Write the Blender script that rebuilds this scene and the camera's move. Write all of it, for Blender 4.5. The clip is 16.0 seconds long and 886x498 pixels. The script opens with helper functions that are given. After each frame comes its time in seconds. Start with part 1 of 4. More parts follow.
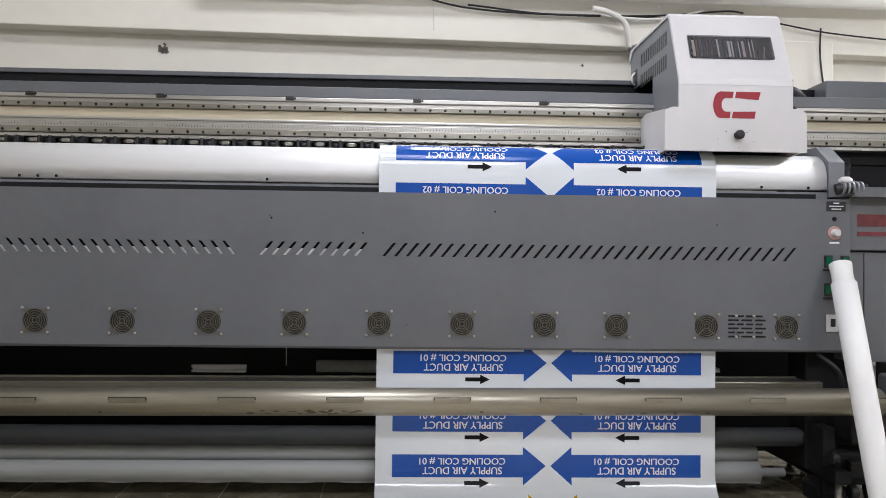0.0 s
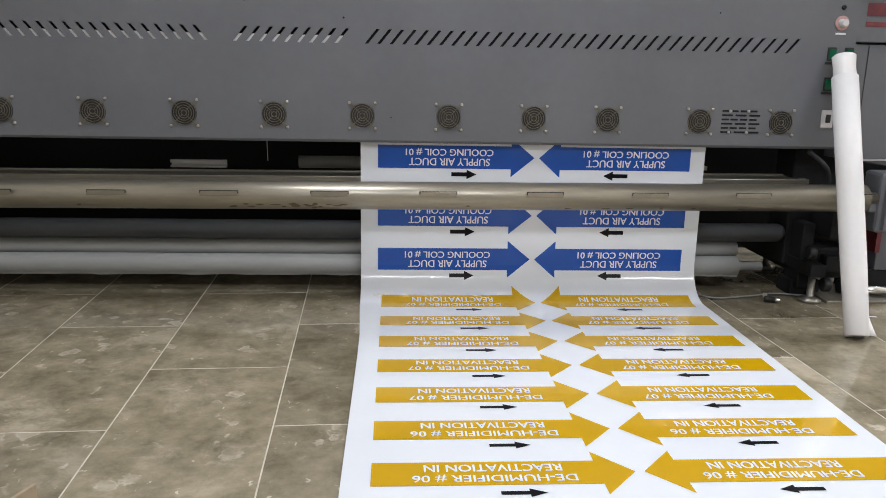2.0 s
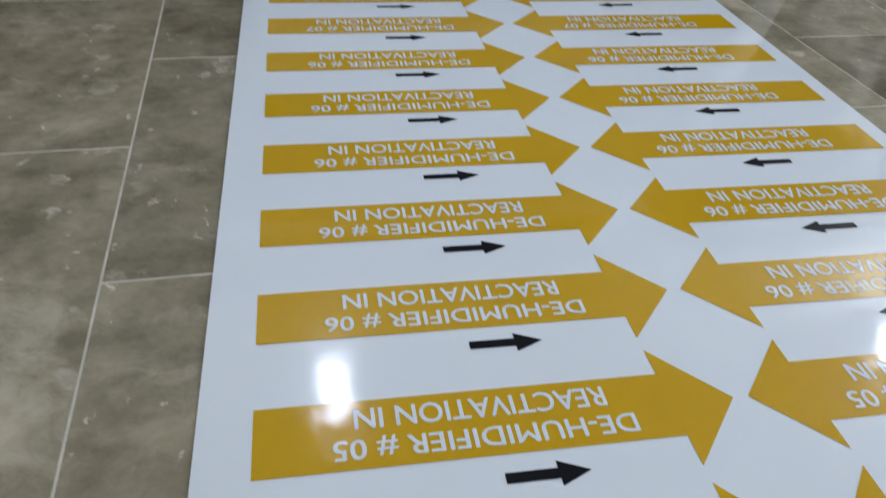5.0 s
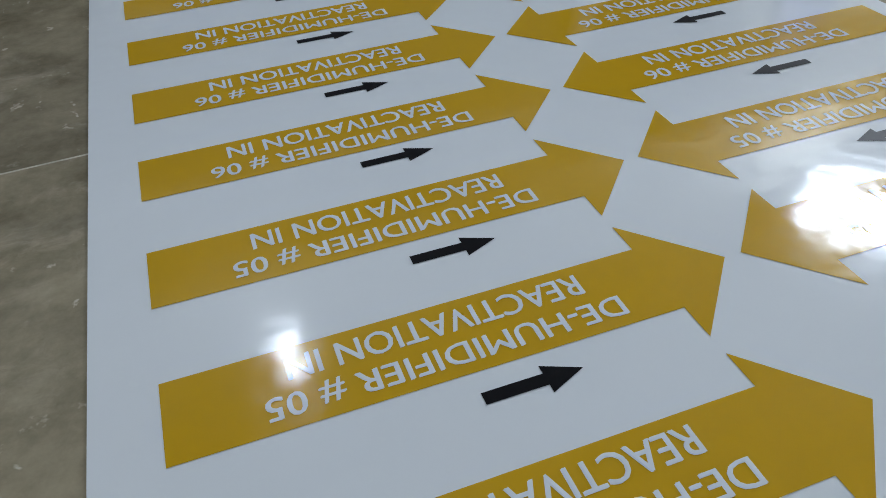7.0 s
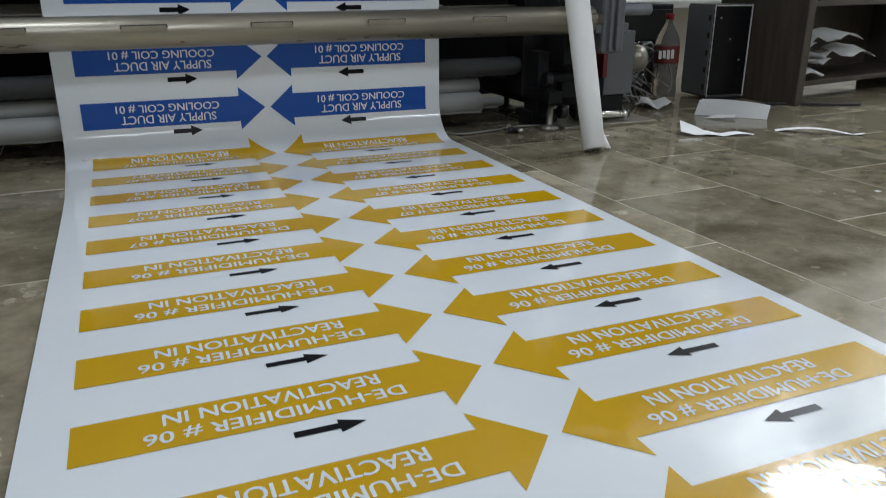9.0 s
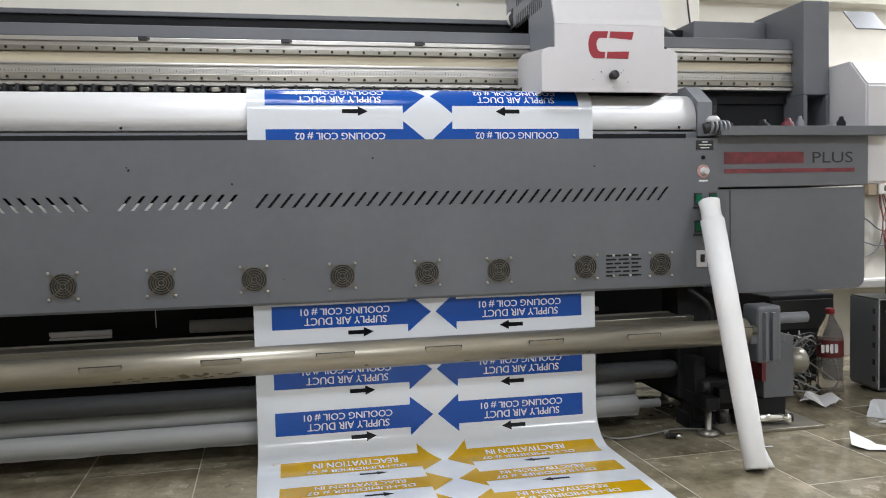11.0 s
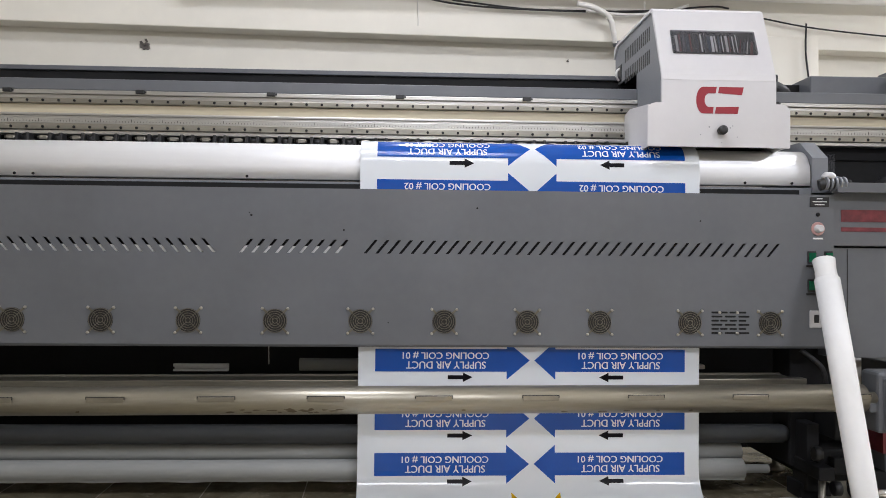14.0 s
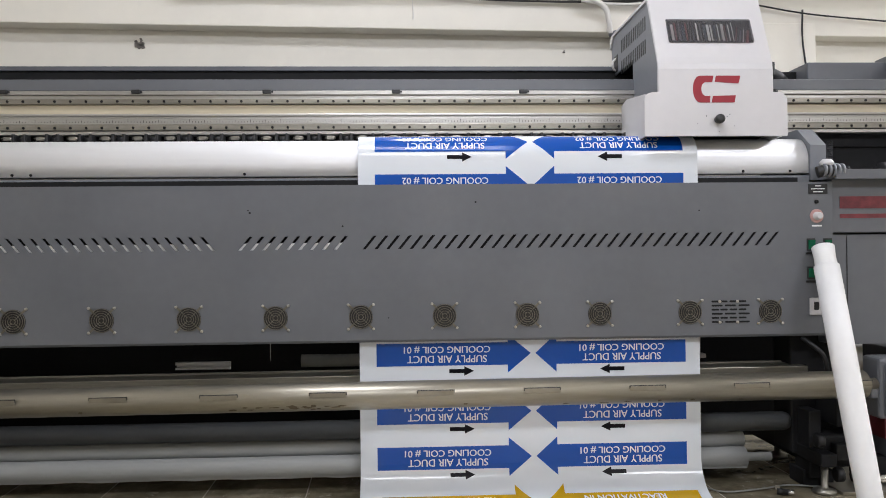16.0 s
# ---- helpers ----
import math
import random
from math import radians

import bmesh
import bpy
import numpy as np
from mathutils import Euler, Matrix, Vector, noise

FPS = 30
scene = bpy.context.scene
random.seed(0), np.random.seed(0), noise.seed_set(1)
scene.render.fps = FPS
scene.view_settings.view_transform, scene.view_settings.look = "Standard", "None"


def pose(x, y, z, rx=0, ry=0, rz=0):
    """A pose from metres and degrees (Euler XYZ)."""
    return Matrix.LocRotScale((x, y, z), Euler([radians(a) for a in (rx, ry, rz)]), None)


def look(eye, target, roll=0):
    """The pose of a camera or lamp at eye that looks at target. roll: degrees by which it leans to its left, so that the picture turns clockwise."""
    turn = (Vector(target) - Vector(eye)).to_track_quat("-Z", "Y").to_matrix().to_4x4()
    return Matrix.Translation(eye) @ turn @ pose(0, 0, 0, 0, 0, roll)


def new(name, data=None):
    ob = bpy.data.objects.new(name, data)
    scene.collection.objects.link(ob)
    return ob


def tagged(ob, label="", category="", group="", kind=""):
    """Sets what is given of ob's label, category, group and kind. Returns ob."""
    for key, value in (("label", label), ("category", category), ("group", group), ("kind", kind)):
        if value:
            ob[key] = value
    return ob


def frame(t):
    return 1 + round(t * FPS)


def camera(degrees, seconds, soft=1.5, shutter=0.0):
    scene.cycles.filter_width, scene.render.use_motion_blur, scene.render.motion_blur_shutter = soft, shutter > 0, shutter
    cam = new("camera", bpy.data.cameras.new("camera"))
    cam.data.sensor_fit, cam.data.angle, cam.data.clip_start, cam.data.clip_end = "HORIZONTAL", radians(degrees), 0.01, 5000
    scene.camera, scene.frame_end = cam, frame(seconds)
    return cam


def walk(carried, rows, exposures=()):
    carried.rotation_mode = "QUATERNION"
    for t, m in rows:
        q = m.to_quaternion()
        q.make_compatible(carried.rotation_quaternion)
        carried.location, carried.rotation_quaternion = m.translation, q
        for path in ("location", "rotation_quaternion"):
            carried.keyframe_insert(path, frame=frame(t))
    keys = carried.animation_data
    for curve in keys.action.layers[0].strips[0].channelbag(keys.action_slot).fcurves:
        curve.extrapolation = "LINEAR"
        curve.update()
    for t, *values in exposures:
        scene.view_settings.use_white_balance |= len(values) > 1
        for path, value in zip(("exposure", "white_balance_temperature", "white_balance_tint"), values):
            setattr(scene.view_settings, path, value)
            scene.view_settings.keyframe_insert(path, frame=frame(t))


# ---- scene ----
cam = camera(60.2, 16.0, 0.9, 0.15)

# camera path: seconds, eye, target, roll
PATH = [
    (0, (0.102, -2.314, 0.734), (0.176, -0.316, 0.774), 0.7),
    (0.5, (0.102, -2.308, 0.731), (0.177, -0.309, 0.748), 0.7),
    (1, (0.098, -2.281, 0.697), (0.184, -0.29, 0.53), 0.9),
    (1.5, (0.095, -2.261, 0.699), (0.222, -0.298, 0.338), 1.2),
    (2, (0.093, -2.258, 0.69), (0.219, -0.315, 0.232), 1.2),
    (2.5, (0.094, -2.254, 0.685), (0.227, -0.325, 0.173), 1.6),
    (3, (0.095, -2.241, 0.679), (0.226, -0.352, 0.035), 1.4),
    (3.3, (0.104, -2.236, 0.671), (0.235, -0.368, -0.033), 1.0),
    (3.5, (0.101, -2.228, 0.667), (0.24, -0.375, -0.071), 0.6),
    (4, (0.1, -2.215, 0.652), (0.288, -0.422, -0.213), 1.0),
    (4.5, (0.101, -2.208, 0.637), (0.301, -0.463, -0.319), 1.4),
    (5, (0.122, -2.177, 0.565), (0.446, -0.615, -0.642), 3.7),
    (5.2, (0.121, -2.161, 0.518), (0.518, -0.71, -0.8), 5.8),
    (7.3, (0.151, -2.288, 0.423), (0.628, -0.78, -0.802), -4.2),
    (7.5, (0.156, -2.270, 0.413), (0.654, -0.736, -0.770), -3.5),
    (7.8, (0.164, -2.23, 0.394), (0.722, -0.636, -0.678), -2.4),
    (8, (0.163, -2.210, 0.395), (0.769, -0.592, -0.610), -1.3),
    (8.5, (0.162, -2.183, 0.414), (0.86, -0.497, -0.405), -0.0),
    (9, (0.154, -2.153, 0.457), (0.871, -0.409, -0.209), 0.0),
    (9.5, (0.152, -2.155, 0.541), (0.846, -0.339, 0.071), -0.6),
    (9.7, (0.149, -2.169, 0.576), (0.791, -0.325, 0.144), -1.1),
    (10, (0.138, -2.181, 0.63), (0.678, -0.284, 0.296), -1.6),
    (10.2, (0.127, -2.185, 0.722), (0.675, -0.283, 0.434), -0.7),
    (12.3, (0.111, -2.331, 0.747), (0.102, -0.334, 0.861), -0.6),
    (12.5, (0.106, -2.319, 0.74), (0.084, -0.32, 0.811), -0.1),
    (13, (0.122, -2.301, 0.736), (0.156, -0.301, 0.775), -0.7),
    (13.5, (0.135, -2.295, 0.737), (0.219, -0.298, 0.77), 0.3),
    (14, (0.139, -2.298, 0.734), (0.229, -0.3, 0.767), 0.5),
    (14.5, (0.147, -2.3, 0.741), (0.229, -0.302, 0.746), -0.1),
    (15, (0.149, -2.3, 0.739), (0.227, -0.302, 0.718), -0.4),
    (15.5, (0.148, -2.296, 0.737), (0.23, -0.298, 0.707), -0.4),
    (16, (0.144, -2.299, 0.74), (0.232, -0.301, 0.753), -0.6),
]
EXPOSURES = [(0, 0.22, 5900, 10), (0.6, 0.24, 5900, 10), (1.0, 0.30, 5950, 10), (1.5, 0.26, 6000, 10), (2.5, 0.10, 5950, 9), (3.5, -0.18, 5850, 8), (4.5, -0.46, 5650, 7), (5.2, -0.74, 5450, 5),
             (7.3, -1.00, 5450, 3), (8.0, -0.75, 5550, 3), (8.5, -0.78, 5600, 2), (9.0, -0.58, 5650, 3), (9.5, -0.22, 5750, 4), (10.2, 0.12, 5850, 5), (12.3, 0.20, 5950, 10), (16, 0.22, 5950, 10)]
walk(cam, [(t, look(e, g, r)) for t, e, g, r in PATH], EXPOSURES)

# ---------------------------------------------------------------- light
world = bpy.data.worlds.new("world")
scene.world = world
world.use_nodes = True
world.node_tree.nodes["Background"].inputs[0].default_value = (0.9, 0.95, 1.0, 1)
world.node_tree.nodes["Background"].inputs[1].default_value = 0.15


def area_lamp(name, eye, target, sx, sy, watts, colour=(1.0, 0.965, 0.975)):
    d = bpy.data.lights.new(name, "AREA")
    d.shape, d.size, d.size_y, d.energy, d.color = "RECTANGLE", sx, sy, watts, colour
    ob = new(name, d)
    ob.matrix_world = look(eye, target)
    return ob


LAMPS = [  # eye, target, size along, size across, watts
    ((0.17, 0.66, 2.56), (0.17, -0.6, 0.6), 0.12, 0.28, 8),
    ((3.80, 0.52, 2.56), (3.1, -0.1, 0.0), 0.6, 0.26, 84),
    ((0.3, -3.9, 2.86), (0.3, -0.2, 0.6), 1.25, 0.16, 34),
    # unseen overhead lamp, added to lift the floor near the printer
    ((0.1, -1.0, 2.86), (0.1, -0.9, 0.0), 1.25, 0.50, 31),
    # unseen lamp, added to brighten the right-hand side
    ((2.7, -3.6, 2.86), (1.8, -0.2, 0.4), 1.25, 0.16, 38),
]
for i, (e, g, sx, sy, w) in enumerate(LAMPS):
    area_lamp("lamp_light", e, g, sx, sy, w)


# ---------------------------------------------------------------- materials
def mat(name, colour, rough=0.5, metal=0.0, var=0.12, scale=8.0, bump=0.0, bscale=120.0, dark=None, coat=0.0,
        stretch=(1, 1, 1), rvar=0.08, spec=0.5):
    """Principled surface with variation at two scales, roughness variation and fine bump."""
    m = bpy.data.materials.new(name)
    m.use_nodes = True
    nt = m.node_tree
    b = nt.nodes["Principled BSDF"]
    tc = nt.nodes.new("ShaderNodeTexCoord")
    mp = nt.nodes.new("ShaderNodeMapping")
    mp.inputs["Scale"].default_value = stretch
    nt.links.new(tc.outputs["Object"], mp.inputs[0])
    n1 = nt.nodes.new("ShaderNodeTexNoise")
    n1.inputs["Scale"].default_value, n1.inputs["Detail"].default_value = scale, 4
    n2 = nt.nodes.new("ShaderNodeTexNoise")
    n2.inputs["Scale"].default_value, n2.inputs["Detail"].default_value = scale * 11, 3
    nt.links.new(mp.outputs[0], n1.inputs["Vector"])
    nt.links.new(mp.outputs[0], n2.inputs["Vector"])
    mix = nt.nodes.new("ShaderNodeMath")
    mix.operation = "MULTIPLY_ADD"
    mix.inputs[1].default_value = 0.35
    nt.links.new(n2.outputs[0], mix.inputs[0])
    nt.links.new(n1.outputs[0], mix.inputs[2])
    ramp = nt.nodes.new("ShaderNodeMapRange")
    ramp.inputs[1].default_value, ramp.inputs[2].default_value = 0.45, 0.95
    nt.links.new(mix.outputs[0], ramp.inputs[0])
    col = nt.nodes.new("ShaderNodeMix")
    col.data_type = "RGBA"
    lo = dark or tuple(c * (1 - var) for c in colour)
    hi = tuple(min(1, c * (1 + var * 0.5)) for c in colour)
    col.inputs[6].default_value, col.inputs[7].default_value = (*lo, 1), (*hi, 1)
    nt.links.new(ramp.outputs[0], col.inputs[0])
    nt.links.new(col.outputs[2], b.inputs["Base Color"])
    rr = nt.nodes.new("ShaderNodeMapRange")
    rr.inputs[3].default_value, rr.inputs[4].default_value = max(0.02, rough - rvar), min(1, rough + rvar)
    nt.links.new(n1.outputs[0], rr.inputs[0])
    nt.links.new(rr.outputs[0], b.inputs["Roughness"])
    b.inputs["Metallic"].default_value = metal
    b.inputs["Coat Weight"].default_value = coat
    b.inputs["Specular IOR Level"].default_value = spec
    if bump:
        n3 = nt.nodes.new("ShaderNodeTexNoise")
        n3.inputs["Scale"].default_value = bscale
        nt.links.new(mp.outputs[0], n3.inputs["Vector"])
        bp = nt.nodes.new("ShaderNodeBump")
        bp.inputs["Strength"].default_value, bp.inputs["Distance"].default_value = bump, 0.001
        nt.links.new(n3.outputs[0], bp.inputs["Height"])
        nt.links.new(bp.outputs[0], b.inputs["Normal"])
    return m


def glow(name, colour, strength):
    m = bpy.data.materials.new(name)
    m.use_nodes = True
    b = m.node_tree.nodes["Principled BSDF"]
    b.inputs["Base Color"].default_value = (*colour, 1)
    b.inputs["Emission Color"].default_value = (*colour, 1)
    b.inputs["Emission Strength"].default_value = strength
    return m


def tile_material():
    """Brown-grey polished limestone: soft pale clouds, oval fossil marks, fine scratches, each tile shifted by its own random value."""
    m = bpy.data.materials.new("marble_tile")
    m.use_nodes = True
    nt = m.node_tree
    N, L = nt.nodes.new, nt.links.new
    b = nt.nodes["Principled BSDF"]
    tc, oi = N("ShaderNodeTexCoord"), N("ShaderNodeObjectInfo")
    comb = N("ShaderNodeCombineXYZ")
    for i in range(3):
        L(oi.outputs["Random"], comb.inputs[i])

    def vec(op, a, c, k):
        n = N("ShaderNodeVectorMath")
        n.operation = op
        L(a, n.inputs[0])
        n.inputs[1].default_value = k
        L(c, n.inputs[2])
        return n.outputs[0]

    def noise(src, scale, detail, rough=0.55):
        n = N("ShaderNodeTexNoise")
        n.inputs["Scale"].default_value, n.inputs["Detail"].default_value, n.inputs["Roughness"].default_value = scale, detail, rough
        L(src, n.inputs["Vector"])
        return n

    def ranged(src, a, c, lo, hi):
        n = N("ShaderNodeMapRange")
        n.interpolation_type = "SMOOTHSTEP"
        for k, v in enumerate((a, c, lo, hi)):
            n.inputs[k + 1].default_value = v
        L(src, n.inputs[0])
        return n.outputs[0]

    def times(a, c):
        n = N("ShaderNodeMath")
        n.operation = "MULTIPLY"
        L(a, n.inputs[0])
        L(c, n.inputs[1])
        return n.outputs[0]

    def over(fac, base, colour):
        n = N("ShaderNodeMix")
        n.data_type = "RGBA"
        n.inputs[7].default_value = (*colour, 1)
        L(fac, n.inputs[0])
        L(base, n.inputs[6])
        return n.outputs[2]

    off = vec("MULTIPLY_ADD", comb.outputs[0], tc.outputs["Object"], (37, 53, 11))
    wn = noise(off, 22, 5)
    warped = vec("MULTIPLY_ADD", wn.outputs["Color"], off, (0.085, 0.085, 0.085))
    slow = noise(off, 5.0, 3)
    swirl = vec("MULTIPLY_ADD", slow.outputs["Color"], off, (0.26, 0.26, 0.26))
    n1 = noise(off, 9.0, 9, 0.70)
    r1 = N("ShaderNodeValToRGB")
    r1.color_ramp.elements[0].position, r1.color_ramp.elements[1].position = 0.36, 0.66
    r1.color_ramp.elements[0].color = (0.140, 0.122, 0.078, 1)
    r1.color_ramp.elements[1].color = (0.295, 0.258, 0.178, 1)
    L(n1.outputs[0], r1.inputs[0])
    c = r1.outputs[0]
    # broad pale clouds with a torn, streaky edge
    cl = noise(swirl, 3.6, 12, 0.70)
    c = over(ranged(cl.outputs[0], 0.50, 0.70, 0.0, 0.60), c, (0.46, 0.41, 0.315))
    # fossil marks: oval rims with a fainter filling, in scattered groups
    v = N("ShaderNodeTexVoronoi")
    v.inputs["Scale"].default_value = 17.0
    L(warped, v.inputs["Vector"])
    groups = ranged(noise(swirl, 6.5, 4).outputs[0], 0.52, 0.68, 0.0, 1.0)
    fill = times(ranged(v.outputs["Distance"], 0.16, 0.36, 0.48, 0.0), groups)
    c = over(fill, c, (0.50, 0.45, 0.36))
    rim_in = ranged(v.outputs["Distance"], 0.21, 0.27, 0.0, 1.0)
    rim_out = ranged(v.outputs["Distance"], 0.28, 0.38, 0.50, 0.0)
    c = over(times(times(rim_in, rim_out), groups), c, (0.56, 0.51, 0.42))
    # short pale scratches and small flecks
    mp = N("ShaderNodeMapping")
    mp.inputs["Scale"].default_value, mp.inputs["Rotation"].default_value = (1, 0.22, 1), (0, 0, 0.5)
    L(warped, mp.inputs[0])
    v2 = N("ShaderNodeTexVoronoi")
    v2.inputs["Scale"].default_value = 40
    L(mp.outputs[0], v2.inputs["Vector"])
    c = over(times(ranged(v2.outputs["Distance"], 0.06, 0.17, 0.75, 0.0), ranged(n1.outputs[0], 0.46, 0.56, 0.0, 1.0)), c, (0.56, 0.51, 0.42))
    tone = N("ShaderNodeMapRange")
    tone.inputs[3].default_value, tone.inputs[4].default_value = 0.84, 1.20
    L(oi.outputs["Random"], tone.inputs[0])
    vm = N("ShaderNodeVectorMath")
    vm.operation = "SCALE"
    L(c, vm.inputs[0])
    L(tone.outputs[0], vm.inputs["Scale"])
    L(vm.outputs[0], b.inputs["Base Color"])
    L(ranged(n1.outputs[0], 0.3, 0.7, 0.05, 0.15), b.inputs["Roughness"])
    bp = N("ShaderNodeBump")
    bp.inputs["Strength"].default_value, bp.inputs["Distance"].default_value = 0.10, 0.001
    L(slow.outputs[0], bp.inputs["Height"])
    L(bp.outputs[0], b.inputs["Normal"])
    return m


M_TILE = tile_material()
M_GROUT = mat("grout", (0.54, 0.50, 0.41), 0.85, var=0.3, scale=20)
M_WALL = mat("wall_paint", (0.80, 0.77, 0.69), 0.7, var=0.06, scale=1.6, bump=0.15, bscale=60)
M_CEIL = mat("ceiling_paint", (0.82, 0.80, 0.76), 0.8, var=0.05, scale=2)
M_GREY = mat("grey_powder_coat", (0.126, 0.132, 0.144), 0.40, var=0.12, scale=3, bump=0.25, bscale=700, rvar=0.05)
M_GREY2 = mat("light_grey_steel", (0.19, 0.20, 0.22), 0.42, var=0.1, scale=5, bump=0.2, bscale=500)
M_CASE = mat("dusty_dark_steel", (0.075, 0.078, 0.082), 0.5, var=0.35, scale=9)
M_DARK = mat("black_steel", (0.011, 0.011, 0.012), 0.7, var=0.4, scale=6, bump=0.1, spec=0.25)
M_BLACK = mat("black_plastic", (0.014, 0.014, 0.015), 0.45, var=0.2, scale=10)
M_WHITE = mat("white_powder_coat", (0.58, 0.57, 0.58), 0.38, var=0.05, scale=4, bump=0.1, bscale=600)
M_ALU = mat("brushed_aluminium", (0.50, 0.49, 0.465), 0.34, 0.8, var=0.25, scale=3, stretch=(0.05, 6, 6), bump=0.1, bscale=300)
M_PLATEN = mat("satin_platen", (0.78, 0.78, 0.79), 0.45, 0.1, var=0.06, scale=2, stretch=(0.2, 4, 4))
M_STEEL = mat("worn_steel_tube", (0.36, 0.335, 0.275), 0.34, 0.75, var=0.2, scale=7, stretch=(0.25, 3, 3), rvar=0.04)
M_RAIL = mat("oiled_steel_rail", (0.30, 0.285, 0.245), 0.36, 0.75, var=0.35, scale=9, stretch=(0.2, 3, 3))
M_CREAM = mat("cream_band", (0.56, 0.50, 0.36), 0.5, var=0.2, scale=4, stretch=(0.2, 3, 3))
M_CHROME = mat("chrome", (0.75, 0.75, 0.76), 0.12, 1.0, var=0.1)
M_VINYL = mat("gloss_vinyl", (0.69, 0.725, 0.765), 0.10, var=0.015, scale=3, rvar=0.03, bump=0.75, bscale=17)
M_PAPER = mat("paper", (0.78, 0.78, 0.78), 0.7, var=0.05, scale=6)
M_ROLL = mat("grey_paper_roll", (0.28, 0.285, 0.275), 0.6, var=0.12, scale=4, stretch=(0.3, 3, 3))
M_ROLLD = mat("dark_rubber_roll", (0.07, 0.075, 0.082), 0.5, var=0.2, scale=5)
M_BLUE = mat("blue_print", (0.006, 0.070, 0.37), 0.12, var=0.04, scale=4, rvar=0.03, bump=0.75, bscale=17)
M_GOLD = mat("gold_print", (0.52, 0.315, 0.0015), 0.10, var=0.04, scale=4, rvar=0.03, spec=0.45, bump=0.75, bscale=17)
M_INK = mat("black_print", (0.004, 0.004, 0.006), 0.35, var=0.1, spec=0.12)
M_RED = mat("red_print", (0.27, 0.004, 0.016), 0.5, var=0.1)
M_REDD = mat("dull_red_print", (0.17, 0.026, 0.034), 0.55, var=0.5, scale=30)
M_GREEN = mat("green_switch", (0.01, 0.13, 0.06), 0.25, var=0.2)
M_KNOB = mat("pink_dial", (0.50, 0.30, 0.28), 0.35, var=0.2)
M_REDW = mat("red_wire", (0.36, 0.05, 0.045), 0.5, var=0.2)
M_RUBBER = mat("cable_rubber", (0.018, 0.018, 0.02), 0.55, var=0.2)
M_PVC = mat("white_pvc", (0.74, 0.72, 0.68), 0.42, var=0.06)
M_WOOD = mat("dark_wood", (0.062, 0.050, 0.038), 0.45, var=0.4, scale=6, stretch=(8, 8, 0.7), bump=0.2, bscale=50)
M_WOODT = mat("worn_desk_top", (0.14, 0.135, 0.10), 0.4, var=0.3, scale=5)
M_CARD = mat("cardboard", (0.34, 0.27, 0.18), 0.8, var=0.2, scale=7)
M_COLA = mat("bottle_label", (0.13, 0.014, 0.016), 0.4, var=0.2)
M_SCREEN = glow("screen_glow", (0.62, 0.58, 0.85), 0.8)
M_SCREENB = glow("screen_blue", (0.12, 0.22, 0.70), 0.9)
M_LED = mat("red_plastic", (0.55, 0.05, 0.07), 0.3)
M_INKS = [mat("cartridge", c, 0.4) for c in ((0.62, 0.60, 0.58), (0.10, 0.10, 0.11), (0.70, 0.69, 0.68), (0.14, 0.035, 0.035), (0.035, 0.05, 0.075))]
M_PET = bpy.data.materials.new("clear_plastic")
M_PET.use_nodes = True
_b = M_PET.node_tree.nodes["Principled BSDF"]
_b.inputs["Base Color"].default_value = (0.82, 0.77, 0.72, 1)
_b.inputs["Transmission Weight"].default_value, _b.inputs["Roughness"].default_value, _b.inputs["IOR"].default_value = 0.85, 0.10, 1.12
M_GLOSS = mat("gloss_black", (0.008, 0.008, 0.009), 0.22, var=0.3, scale=12, spec=0.2)
M_FILM = mat("grey_film", (0.50, 0.51, 0.52), 0.30, var=0.08, scale=9)
M_GLASS = mat("smoked_window", (0.03, 0.03, 0.035), 0.08, var=0.1)
_g = M_GLASS.node_tree.nodes["Principled BSDF"]
_g.inputs["Transmission Weight"].default_value = 0.9
_g.inputs["IOR"].default_value = 1.1
M_GLASS.node_tree.links.remove(_g.inputs["Base Color"].links[0])
_g.inputs["Base Color"].default_value = (0.45, 0.45, 0.47, 1)


# ---------------------------------------------------------------- mesh helpers
def finish(bm, smooth=False, recalc=True):
    if recalc:
        bmesh.ops.recalc_face_normals(bm, faces=bm.faces)
    if smooth:
        for f in bm.faces:
            f.smooth = True
    return bm


def mesh_of(name, bm, material):
    me = bpy.data.meshes.new(name)
    bm.to_mesh(me)
    bm.free()
    me.materials.append(material)
    return me


def part(name, bm, material, parent=None, label="", at=None):
    ob = new(name, mesh_of(name, bm, material))
    if parent is not None:
        ob.parent = parent
    if at is not None:
        ob.matrix_basis = at
    if label:
        tagged(ob, label)
    return ob


def shared(name, me, parent, at):
    ob = new(name, me)
    ob.parent = parent
    ob.matrix_basis = at
    return ob


def thing(name, label, category, at=None, group="", kind=""):
    ob = new(name)
    ob.empty_display_size = 0.05
    if at is not None:
        ob.matrix_basis = at
    return tagged(ob, label, category, group, kind)


def box(x0, x1, y0, y1, z0, z1, bevel=0.0, seg=2, bm=None):
    own = bm is None
    b = bmesh.new()
    r = bmesh.ops.create_cube(b, size=1)
    for v in r["verts"]:
        v.co = Vector((x0 + (v.co.x + .5) * (x1 - x0), y0 + (v.co.y + .5) * (y1 - y0), z0 + (v.co.z + .5) * (z1 - z0)))
    if bevel:
        bmesh.ops.bevel(b, geom=b.edges[:], offset=bevel, segments=seg, affect="EDGES", profile=0.5)
    if own:
        return b
    me = bpy.data.meshes.new("t")
    b.to_mesh(me)
    b.free()
    bm.from_mesh(me)
    bpy.data.meshes.remove(me)
    return bm


